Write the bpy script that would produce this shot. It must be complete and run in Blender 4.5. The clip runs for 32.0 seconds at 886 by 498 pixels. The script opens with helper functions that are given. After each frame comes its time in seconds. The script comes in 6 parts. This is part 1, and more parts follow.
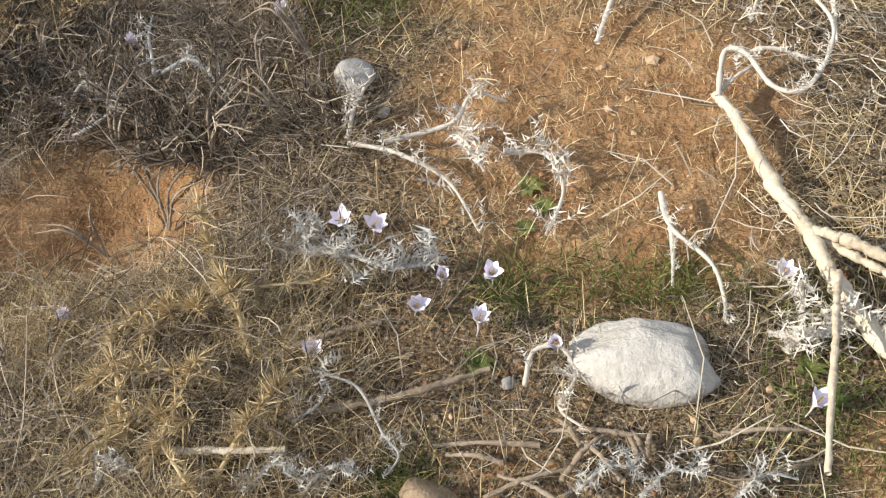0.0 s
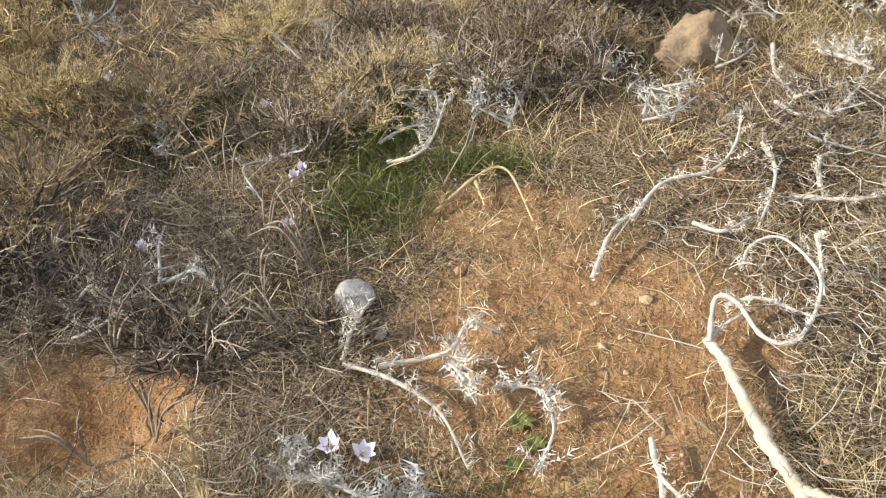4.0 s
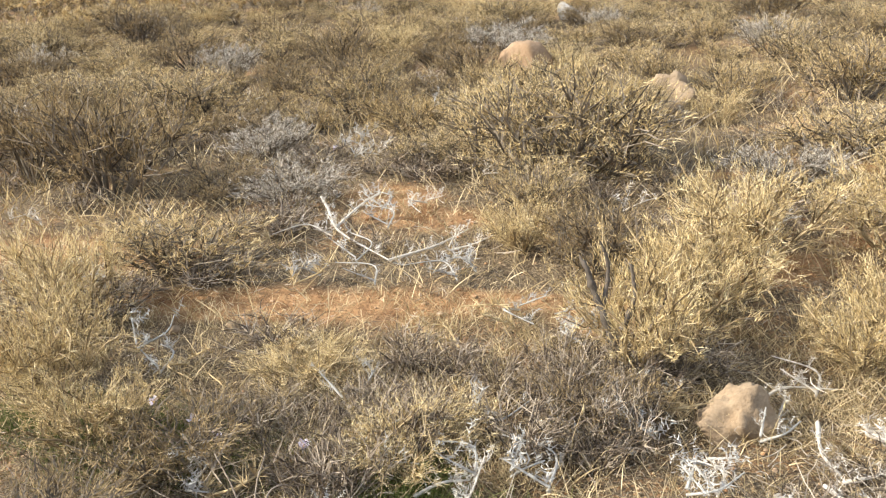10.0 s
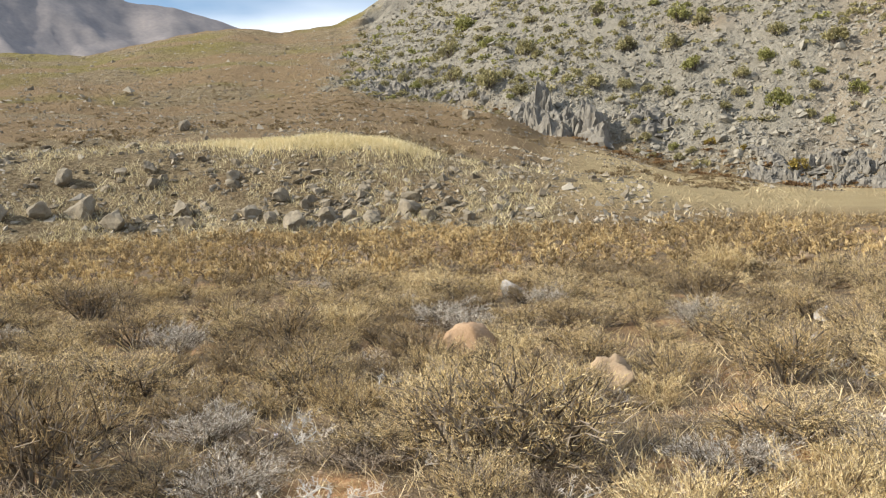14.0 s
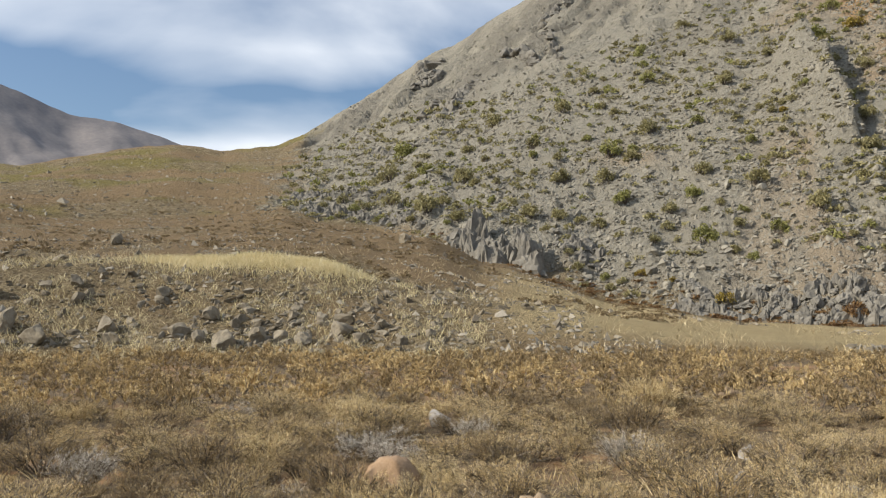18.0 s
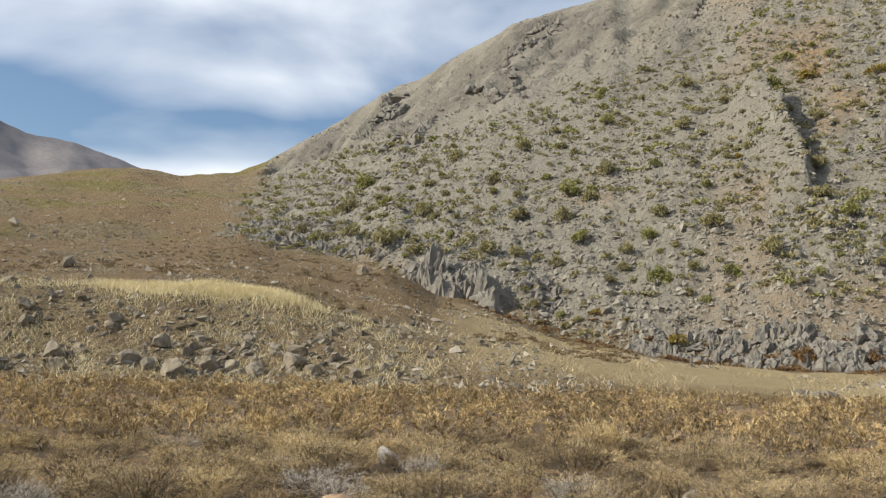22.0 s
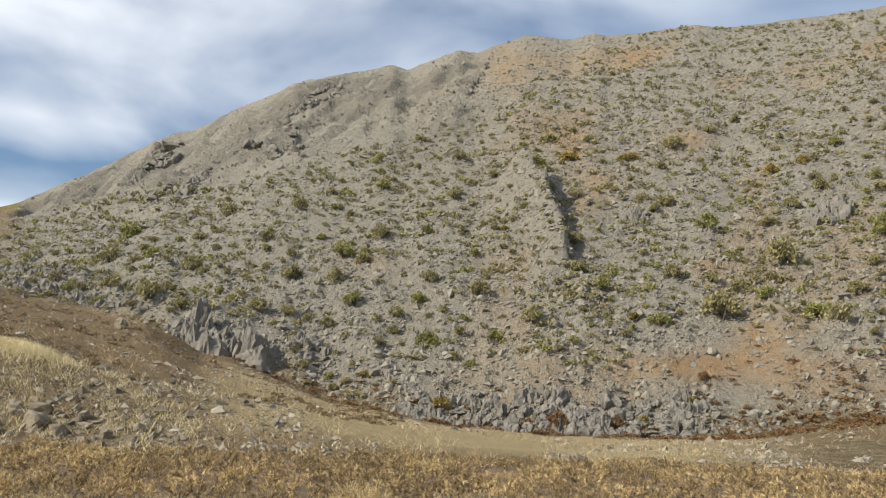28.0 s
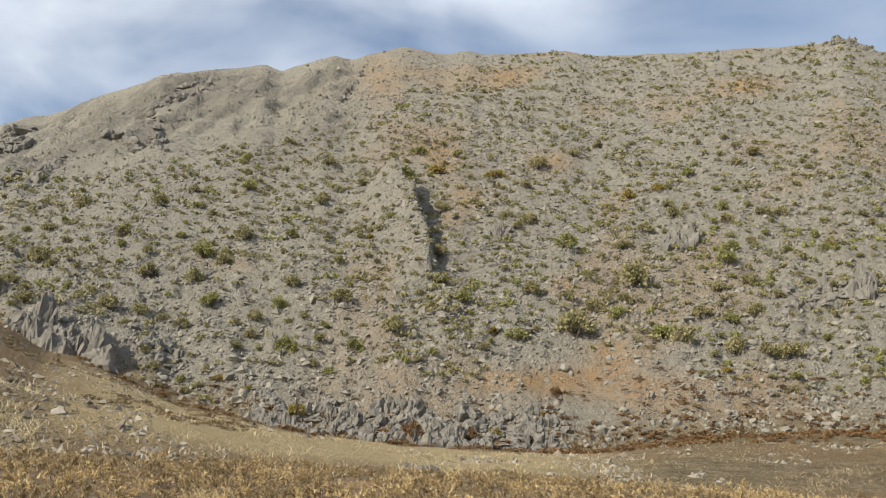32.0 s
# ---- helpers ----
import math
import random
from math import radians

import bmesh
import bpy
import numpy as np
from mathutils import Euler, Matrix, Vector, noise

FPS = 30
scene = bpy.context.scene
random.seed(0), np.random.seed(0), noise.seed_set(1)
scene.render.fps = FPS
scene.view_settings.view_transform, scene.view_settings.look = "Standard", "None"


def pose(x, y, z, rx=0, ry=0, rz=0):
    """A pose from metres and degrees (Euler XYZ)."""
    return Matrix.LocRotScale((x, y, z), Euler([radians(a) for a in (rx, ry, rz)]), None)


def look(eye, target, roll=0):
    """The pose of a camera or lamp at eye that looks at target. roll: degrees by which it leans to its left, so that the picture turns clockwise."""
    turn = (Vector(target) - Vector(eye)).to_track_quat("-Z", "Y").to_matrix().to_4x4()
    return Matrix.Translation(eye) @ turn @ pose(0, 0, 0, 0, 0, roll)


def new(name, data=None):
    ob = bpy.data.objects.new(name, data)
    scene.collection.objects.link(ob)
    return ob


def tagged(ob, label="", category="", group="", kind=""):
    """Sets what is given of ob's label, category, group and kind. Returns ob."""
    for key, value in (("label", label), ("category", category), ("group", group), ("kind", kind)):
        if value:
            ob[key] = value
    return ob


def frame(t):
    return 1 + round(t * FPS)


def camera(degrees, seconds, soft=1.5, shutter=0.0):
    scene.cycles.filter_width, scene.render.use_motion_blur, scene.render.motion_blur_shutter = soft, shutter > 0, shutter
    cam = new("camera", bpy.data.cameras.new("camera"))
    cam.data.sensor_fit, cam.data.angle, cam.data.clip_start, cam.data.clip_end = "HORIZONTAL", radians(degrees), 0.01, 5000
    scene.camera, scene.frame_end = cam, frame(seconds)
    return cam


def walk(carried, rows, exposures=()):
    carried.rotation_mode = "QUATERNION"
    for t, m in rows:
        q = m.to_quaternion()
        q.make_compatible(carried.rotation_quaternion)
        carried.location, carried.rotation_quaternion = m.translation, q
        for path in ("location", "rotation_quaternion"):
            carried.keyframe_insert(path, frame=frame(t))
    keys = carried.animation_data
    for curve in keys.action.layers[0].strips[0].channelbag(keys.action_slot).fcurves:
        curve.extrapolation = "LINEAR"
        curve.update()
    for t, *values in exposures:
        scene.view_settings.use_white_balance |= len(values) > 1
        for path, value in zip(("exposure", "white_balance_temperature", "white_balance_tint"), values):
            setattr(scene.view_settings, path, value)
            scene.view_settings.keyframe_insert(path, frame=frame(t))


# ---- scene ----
cam = camera(51.99, 32.0, soft=1.2)


def aim(x, y, z, yaw, pitch, roll):
    """Camera pose from its place, compass yaw (clockwise from +y), pitch and roll in degrees."""
    return pose(x, y, z, 0, 0, -yaw) @ pose(0, 0, 0, 90 + pitch) @ pose(0, 0, 0, 0, 0, roll)


ROWS = [
    (0, -0.014, -0.03, 1.425, -11.57, -50.64, -12.39),
    (0.5, -0.01, -0.016, 1.439, -10.59, -48.12, -11.17),
    (1, -0.006, -0.011, 1.436, -10.04, -46.35, -10.32),
    (1.5, -0.005, 0.005, 1.454, -9.6, -45.29, -9.5),
    (2, -0.004, 0.013, 1.465, -9.28, -44.29, -8.71),
    (2.5, 0.003, 0.016, 1.476, -9.22, -43.38, -8.48),
    (3, 0.004, 0.021, 1.488, -9, -42.23, -7.82),
    (3.5, 0.003, 0.023, 1.497, -8.84, -40.78, -7.3),
    (5.5, -0.002, 0.046, 1.542, -8.75, -34.63, -5.78),
    (6, -0.011, 0.041, 1.55, -8.8, -32.78, -4.85),
    (6.5, -0.02, 0.044, 1.558, -8.84, -31.39, -4.42),
    (7, -0.028, 0.052, 1.561, -8.81, -29.55, -3.98),
    (7.5, -0.031, 0.058, 1.564, -8.87, -28.12, -4.08),
    (8, -0.032, 0.065, 1.569, -8.93, -26.74, -4.22),
    (8.5, -0.032, 0.066, 1.584, -9.09, -25.31, -3.8),
    (9, -0.035, 0.071, 1.599, -9.15, -23.93, -3.18),
    (9.5, -0.032, 0.083, 1.613, -9.16, -22.42, -2.85),
    (10, -0.026, 0.1, 1.628, -9.05, -20.09, -2.86),
    (10.5, -0.019, 0.109, 1.64, -7.88, -16.33, -2.64),
    (11, -0.012, 0.119, 1.654, -7.9, -14.29, -3.17),
    (11.5, -0.008, 0.128, 1.682, -7.67, -12.18, -2.89),
    (12, 0.007, 0.138, 1.719, -6.93, -9.72, -2.75),
    (12.5, 0.009, 0.135, 1.745, -6.28, -7.56, -2.56),
    (13, 0.005, 0.124, 1.764, -5.94, -6.26, -2.18),
    (13.5, 0.013, 0.126, 1.778, -5.62, -5.05, -2.3),
    (14, 0.025, 0.119, 1.791, -5.11, -3.74, -2.17),
    (14.5, 0.034, 0.125, 1.815, -4.16, -2.44, -2.35),
    (15, 0.035, 0.127, 1.818, -3.76, -1.07, -2.33),
    (15.5, 0.045, 0.123, 1.826, -3.62, -0.34, -2.03),
    (17.5, 0.087, 0.145, 1.87, -1.41, 2.84, -0.46),
    (18, 0.094, 0.144, 1.869, -0.86, 3.89, -0.39),
    (18.5, 0.097, 0.14, 1.865, -0.39, 4.97, -0.15),
    (19, 0.102, 0.135, 1.863, 0, 4, 0),
    (19.5, 0.108, 0.13, 1.873, 0.36, 3.57, 0.17),
    (20, 0.112, 0.122, 1.881, 0.72, 3.76, 0.38),
    (20.5, 0.121, 0.113, 1.891, 1.03, 3.99, 0.59),
    (21, 0.131, 0.103, 1.904, 1.3, 4.39, 1.25),
    (21.5, 0.144, 0.095, 1.922, 1.57, 5.25, 1.36),
    (22, 0.145, 0.095, 1.923, 1.76, 6.01, 1.28),
    (22.5, 0.146, 0.095, 1.923, 2.18, 6.79, 1.69),
    (23, 0.148, 0.095, 1.924, 2.93, 7.07, 1.91),
    (23.5, 0.149, 0.094, 1.924, 4.2, 7.43, 1.96),
    (24, 0.149, 0.094, 1.923, 6.49, 7.97, 1.82),
    (24.5, 0.149, 0.094, 1.923, 8.35, 8.43, 1.6),
    (26.5, 0.147, 0.093, 1.922, 12.56, 9.46, 2.06),
    (27, 0.146, 0.093, 1.921, 13.86, 9.65, 2.21),
    (27.5, 0.146, 0.093, 1.921, 15.01, 9.93, 2.1),
    (28, 0.146, 0.093, 1.921, 16.02, 10.23, 2.09),
    (28.5, 0.146, 0.093, 1.921, 17.14, 10.53, 2.34),
    (29, 0.146, 0.093, 1.921, 18.15, 10.72, 2.55),
    (29.5, 0.146, 0.093, 1.921, 19.2, 10.88, 2.44),
    (30, 0.146, 0.093, 1.92, 20.26, 11.01, 2.76),
    (30.5, 0.146, 0.093, 1.92, 21.38, 11.14, 2.82),
    (31, 0.146, 0.093, 1.92, 22.4, 11.19, 2.99),
    (31.5, 0.146, 0.093, 1.92, 23.55, 11.22, 3.19),
    (32, 0.146, 0.093, 1.92, 24.64, 11.22, 3.6),
]
walk(cam, [(t, aim(*row)) for t, *row in ROWS],
     exposures=[(0, 0.34), (3.5, 0.42), (6.0, 0.68), (7.0, 0.80), (8.0, 0.88), (9.5, 0.87), (10.5, 0.86), (11.2, 0.80), (12.0, 0.74), (13.5, 0.64), (16.0, 0.38), (18.5, 0.18), (21.5, 0.22), (24.0, 0.17), (32.0, 0.2)])

# ---- world and sun ----
SUN_AZ, SUN_EL = -105.0, 32.0      # compass bearing (clockwise from +y) and height of the sun
sun = new("sun", bpy.data.lights.new("sun", "SUN"))
sun.data.energy, sun.data.angle, sun.data.color = 5.0, radians(0.6), (1.0, 0.91, 0.77)
a, e = radians(SUN_AZ), radians(SUN_EL)
sun.matrix_world = look((0, 0, 60), (-math.sin(a) * math.cos(e) * 10, -math.cos(a) * math.cos(e) * 10, 60 - math.sin(e) * 10))
world = bpy.data.worlds.new("sky")
scene.world = world
world.use_nodes = True
wn, wl = world.node_tree.nodes, world.node_tree.links
wn.clear()
w_out, w_bg = wn.new("ShaderNodeOutputWorld"), wn.new("ShaderNodeBackground")
w_sky = wn.new("ShaderNodeTexSky")
w_sky.sky_type, w_sky.sun_disc = "NISHITA", False
w_sky.sun_elevation, w_sky.sun_rotation = radians(SUN_EL), radians(SUN_AZ)
w_co, w_map = wn.new("ShaderNodeTexCoord"), wn.new("ShaderNodeMapping")
w_map.inputs["Scale"].default_value = (1.4, 1.4, 3.2)
w_map.inputs["Rotation"].default_value = (0.12, 0.0, 0.4)
w_map.inputs["Location"].default_value = (1.35, 0.62, 0.2)
w_n1, w_n2 = wn.new("ShaderNodeTexNoise"), wn.new("ShaderNodeTexNoise")
w_n1.inputs["Scale"].default_value, w_n1.inputs["Detail"].default_value, w_n1.inputs["Roughness"].default_value = 2.0, 6.0, 0.45
w_n1.inputs["Distortion"].default_value = 0.25
w_n2.inputs["Scale"].default_value, w_n2.inputs["Detail"].default_value = 0.8, 4.0
w_r1, w_r2 = wn.new("ShaderNodeValToRGB"), wn.new("ShaderNodeValToRGB")
w_r1.color_ramp.elements[0].position, w_r1.color_ramp.elements[1].position = 0.34, 0.62
w_r2.color_ramp.elements[0].position, w_r2.color_ramp.elements[1].position = 0.35, 0.72
w_r2.color_ramp.elements[0].color, w_r2.color_ramp.elements[1].color = (4.8, 5.9, 7.7, 1), (12.6, 13.0, 13.5, 1)
w_mix = wn.new("ShaderNodeMix")
w_mix.data_type = "RGBA"
wl.new(w_co.outputs["Generated"], w_map.inputs["Vector"])
for n in (w_n1, w_n2):
    wl.new(w_map.outputs["Vector"], n.inputs["Vector"])
w_sep, w_belt, w_lift, w_add = wn.new("ShaderNodeSeparateXYZ"), wn.new("ShaderNodeValToRGB"), wn.new("ShaderNodeMath"), wn.new("ShaderNodeMath")
el = w_belt.color_ramp.elements
for _ in range(5):
    el.new(0.5)
for k, (p_, g_) in enumerate(((0.0, 0.50), (0.185, 0.58), (0.205, 0.34), (0.245, 0.20), (0.29, 0.50), (0.36, 0.60), (0.6, 0.52))):
    el[k].position, el[k].color = p_, (g_, g_, g_, 1)
w_warp = wn.new("ShaderNodeMath")
w_warp.operation, w_warp.inputs[1].default_value = "MULTIPLY_ADD", 0.09
w_off = wn.new("ShaderNodeMath")
w_off.operation, w_off.inputs[1].default_value = "SUBTRACT", 0.045
wl.new(w_co.outputs["Generated"], w_sep.inputs["Vector"])
wl.new(w_n2.outputs["Fac"], w_warp.inputs[0])
wl.new(w_sep.outputs["Z"], w_warp.inputs[2])
wl.new(w_warp.outputs["Value"], w_off.inputs[0])
wl.new(w_off.outputs["Value"], w_belt.inputs["Fac"])
w_lift.operation, w_lift.inputs[1].default_value, w_lift.inputs[2].default_value = "MULTIPLY_ADD", 0.9, -0.45
w_add.operation = "ADD"
wl.new(w_belt.outputs["Color"], w_lift.inputs[0])
wl.new(w_n1.outputs["Fac"], w_add.inputs[0])
wl.new(w_lift.outputs["Value"], w_add.inputs[1])
wl.new(w_add.outputs["Value"], w_r1.inputs["Fac"])
wl.new(w_n2.outputs["Fac"], w_r2.inputs["Fac"])
wl.new(w_r1.outputs["Color"], w_mix.inputs["Factor"])
w_tint = wn.new("ShaderNodeMix")
w_tint.data_type, w_tint.blend_type = "RGBA", "MULTIPLY"
w_tint.inputs["Factor"].default_value, w_tint.inputs["B"].default_value = 1.0, (1.12, 1.22, 1.34, 1)
wl.new(w_sky.outputs["Color"], w_tint.inputs["A"])
wl.new(w_tint.outputs["Result"], w_mix.inputs["A"])
wl.new(w_r2.outputs["Color"], w_mix.inputs["B"])
wl.new(w_mix.outputs["Result"], w_bg.inputs["Color"])
wl.new(w_bg.outputs["Background"], w_out.inputs["Surface"])
w_bg.inputs["Strength"].default_value = 0.08

# ---- helpers for building ----
RNG = np.random.default_rng(7)


def hash01(ix, iy, seed=0):
    """Repeatable random numbers in 0..1 on an integer lattice."""
    h = (ix.astype(np.int64) * 374761393 + iy.astype(np.int64) * 668265263 + seed * 1442695041) & 0xFFFFFFFF
    h = ((h ^ (h >> 13)) * 1274126177) & 0xFFFFFFFF
    h = ((h ^ (h >> 16)) * 2246822519) & 0xFFFFFFFF
    return ((h ^ (h >> 15)) & 0xFFFFFF) / float(0xFFFFFF)


def vnoise(x, y, seed=0):
    """Smooth value noise in -1..1."""
    ix, iy = np.floor(x), np.floor(y)
    fx, fy = x - ix, y - iy
    ix, iy = ix.astype(np.int64), iy.astype(np.int64)
    fx, fy = fx * fx * fx * (fx * (fx * 6 - 15) + 10), fy * fy * fy * (fy * (fy * 6 - 15) + 10)
    a, b = hash01(ix, iy, seed), hash01(ix + 1, iy, seed)
    c, d = hash01(ix, iy + 1, seed), hash01(ix + 1, iy + 1, seed)
    return ((a + (b - a) * fx) * (1 - fy) + (c + (d - c) * fx) * fy) * 2 - 1


def fbm(x, y, octaves=4, seed=0, gain=0.5):
    total, amp, norm = 0.0, 1.0, 0.0
    for k in range(octaves):
        total = total + amp * vnoise(x * 2.03 ** k + 17.3 * k, y * 2.03 ** k - 9.1 * k, seed + k)
        norm += amp
        amp *= gain
    return total / norm


def ridged(x, y, octaves=3, seed=0):
    total, amp, norm = 0.0, 1.0, 0.0
    for k in range(octaves):
        total = total + amp * (1 - 2 * np.abs(vnoise(x * 2.1 ** k, y * 2.1 ** k, seed + k)))
        norm += amp
        amp *= 0.55
    return total / norm


def smooth(lo, hi, v):
    u = np.clip((v - lo) / (hi - lo), 0, 1)
    return u * u * (3 - 2 * u)


def mesh_from(name, verts, faces, material=None, smooth_faces=False):
    """A mesh from numpy arrays: verts (n, 3) and faces (m, 3) or (m, 4)."""
    me = bpy.data.meshes.new(name)
    verts, faces = np.asarray(verts, np.float32), np.asarray(faces, np.int32)
    k = faces.shape[1]
    me.vertices.add(len(verts))
    me.vertices.foreach_set("co", verts.ravel())
    me.loops.add(faces.size)
    me.loops.foreach_set("vertex_index", faces.ravel())
    me.polygons.add(len(faces))
    me.polygons.foreach_set("loop_start", np.arange(0, faces.size, k, dtype=np.int32))
    me.polygons.foreach_set("use_smooth", np.full(len(faces), smooth_faces))
    me.update(calc_edges=True)
    if material:
        me.materials.append(material)
    return me


def attribute(me, name, values):
    at = me.attributes.new(name, "FLOAT", "POINT")
    at.data.foreach_set("value", np.asarray(values, np.float32).ravel())


# ---- materials ----
def nodes_of(name, rough=0.85, spec=0.25):
    mat = bpy.data.materials.new(name)
    mat.use_nodes = True
    nt = mat.node_tree
    bsdf = nt.nodes["Principled BSDF"]
    bsdf.inputs["Roughness"].default_value = rough
    bsdf.inputs["Specular IOR Level"].default_value = spec
    return mat, nt, bsdf


def noise_node(nt, scale, detail=4.0, rough=0.55, coords=None, stretch=None):
    n = nt.nodes.new("ShaderNodeTexNoise")
    n.inputs["Scale"].default_value, n.inputs["Detail"].default_value, n.inputs["Roughness"].default_value = scale, detail, rough
    if coords is None:
        coords = nt.nodes.new("ShaderNodeNewGeometry").outputs["Position"]
    if stretch:
        mp = nt.nodes.new("ShaderNodeMapping")
        mp.inputs["Scale"].default_value = stretch
        nt.links.new(coords, mp.inputs["Vector"])
        coords = mp.outputs["Vector"]
    nt.links.new(coords, n.inputs["Vector"])
    return n.outputs["Fac"]


def ramp_node(nt, fac, stops):
    r = nt.nodes.new("ShaderNodeValToRGB")
    el = r.color_ramp.elements
    while len(el) < len(stops):
        el.new(0.5)
    for k, (p, c) in enumerate(stops):
        el[k].position, el[k].color = p, (*c, 1)
    nt.links.new(fac, r.inputs["Fac"])
    return r.outputs["Color"]


def mix_node(nt, fac, a, b, blend="MIX"):
    m = nt.nodes.new("ShaderNodeMix")
    m.data_type, m.blend_type = "RGBA", blend
    for key, v in (("Factor", fac), ("A", a), ("B", b)):
        if isinstance(v, (int, float)):
            m.inputs[key].default_value = v
        elif isinstance(v, tuple):
            m.inputs[key].default_value = (*v, 1)
        else:
            nt.links.new(v, m.inputs[key])
    return m.outputs["Result"]


def math_node(nt, op, a, b=0.0):
    m = nt.nodes.new("ShaderNodeMath")
    m.operation, m.use_clamp = op, False
    for k, v in enumerate((a, b)):
        if isinstance(v, (int, float)):
            m.inputs[k].default_value = v
        else:
            nt.links.new(v, m.inputs[k])
    return m.outputs["Value"]


def attr_node(nt, name):
    n = nt.nodes.new("ShaderNodeAttribute")
    n.attribute_name = name
    return n.outputs["Fac"]


def bump_node(nt, bsdf, height, strength, distance):
    b = nt.nodes.new("ShaderNodeBump")
    b.inputs["Strength"].default_value, b.inputs["Distance"].default_value = strength, distance
    nt.links.new(height, b.inputs["Height"])
    nt.links.new(b.outputs["Normal"], bsdf.inputs["Normal"])


def varied(name, dark, mid, light, scale, rough=0.85, random_by="", bump=0.0, bump_scale=60.0, spread=0.35, stretch=None, spec=0.25):
    """A surface of three tones: patches and grain from two noises, and a tone of its own for each object or island."""
    mat, nt, bsdf = nodes_of(name, rough, spec)
    co = nt.nodes.new("ShaderNodeTexCoord").outputs["Object"] if random_by == "object" else None
    coarse = noise_node(nt, scale, 5, 0.6, co, stretch)
    fine = noise_node(nt, scale * 9, 3, 0.6, co, stretch)
    f = math_node(nt, "ADD", math_node(nt, "MULTIPLY", coarse, 0.65), math_node(nt, "MULTIPLY", fine, 0.35))
    if random_by:
        if random_by == "island":
            rnd = nt.nodes.new("ShaderNodeNewGeometry").outputs["Random Per Island"]
        else:
            rnd = nt.nodes.new("ShaderNodeObjectInfo").outputs["Random"]
        f = math_node(nt, "ADD", f, math_node(nt, "MULTIPLY", math_node(nt, "SUBTRACT", rnd, 0.5), spread))
    nt.links.new(ramp_node(nt, f, ((0.28, dark), (0.5, mid), (0.74, light))), bsdf.inputs["Base Color"])
    if bump:
        bump_node(nt, bsdf, noise_node(nt, bump_scale, 4, 0.65, co), 0.8, bump)
    return mat


# ---- the lie of the land, round the camera's standing point ----
EYE_Z = 1.9


def curve(knots):
    k = np.array(knots, float)
    return k[:, 0], k[:, 1]


def at_az(knots, az):
    return np.interp(az, *curve(knots))


# bearing, then height angle in degrees (or distance in metres) of the edges of each belt of land
EDGE_R = [(-180, 38), (-30, 40), (-12, 37), (5, 33), (20, 35), (50, 40), (180, 38)]
TOP_EL = [(-180, 1.0), (-60, 2.2), (-26, 2.9), (-17, 3.05), (-12.8, 3.2), (-8, 2.85), (-4.8, 1.95), (0.6, 1.0), (5, 0.25), (10, -0.5), (15, -1.2), (25, -1.75), (40, -1.5), (51, -1.1), (90, 0), (180, 1)]
FOOT_R = [(-180, 150), (-30, 135), (-10.8, 150), (-5, 138), (-1, 122), (2, 111), (6, 106), (15, 96), (25, 90), (40, 95), (51, 100), (180, 150)]
FOOT_EL = [(-180, 2), (-60, 4.5), (-26, 4.95), (-20, 5.15), (-10.8, 6.0), (-8.7, 5.45), (-5.8, 5.15), (-1.6, 4.75), (-0.5, 4.2), (1.6, 2.8), (3.4, 2.55), (6.4, 1.6), (9.4, 0.45), (13.4, -0.2), (17.6, -0.8), (22.5, -1.0), (27.7, -1.05), (34.6, -0.7), (41.2, 0.6), (50.9, 1.5), (80, 2), (180, 2)]
SKY_R = [(-180, 330), (-30, 330), (-16, 340), (-8, 400), (0, 350), (10, 305), (20, 290), (50, 285), (90, 300), (180, 330)]
SKY_EL = [(-180, 5), (-60, 7), (-26.2, 8.65), (-22.3, 9.3), (-17.6, 10.0), (-14.6, 9.8), (-12.6, 10.2), (-11.0, 10.45), (-8.8, 11.5), (-6.6, 12.9), (-4.7, 14.0), (-2.4, 15.6), (-1.2, 16.2), (-0.3, 16.4), (1.8, 17.75), (4.2, 19.0), (6.1, 20.05), (8.4, 20.6), (10.5, 21.1), (12.3, 21.6), (13.3, 21.35), (16.6, 22.7), (17.8, 22.5), (21, 23.55), (24.1, 23.25), (25.6, 23.6), (26.7, 23.4), (32, 23.8), (33.8, 23.45), (39.3, 23.5), (43.5, 23.6), (47.8, 23.5), (49.1, 23.75), (50.4, 23.2), (52, 22.3), (60, 21), (90, 15), (180, 5)]


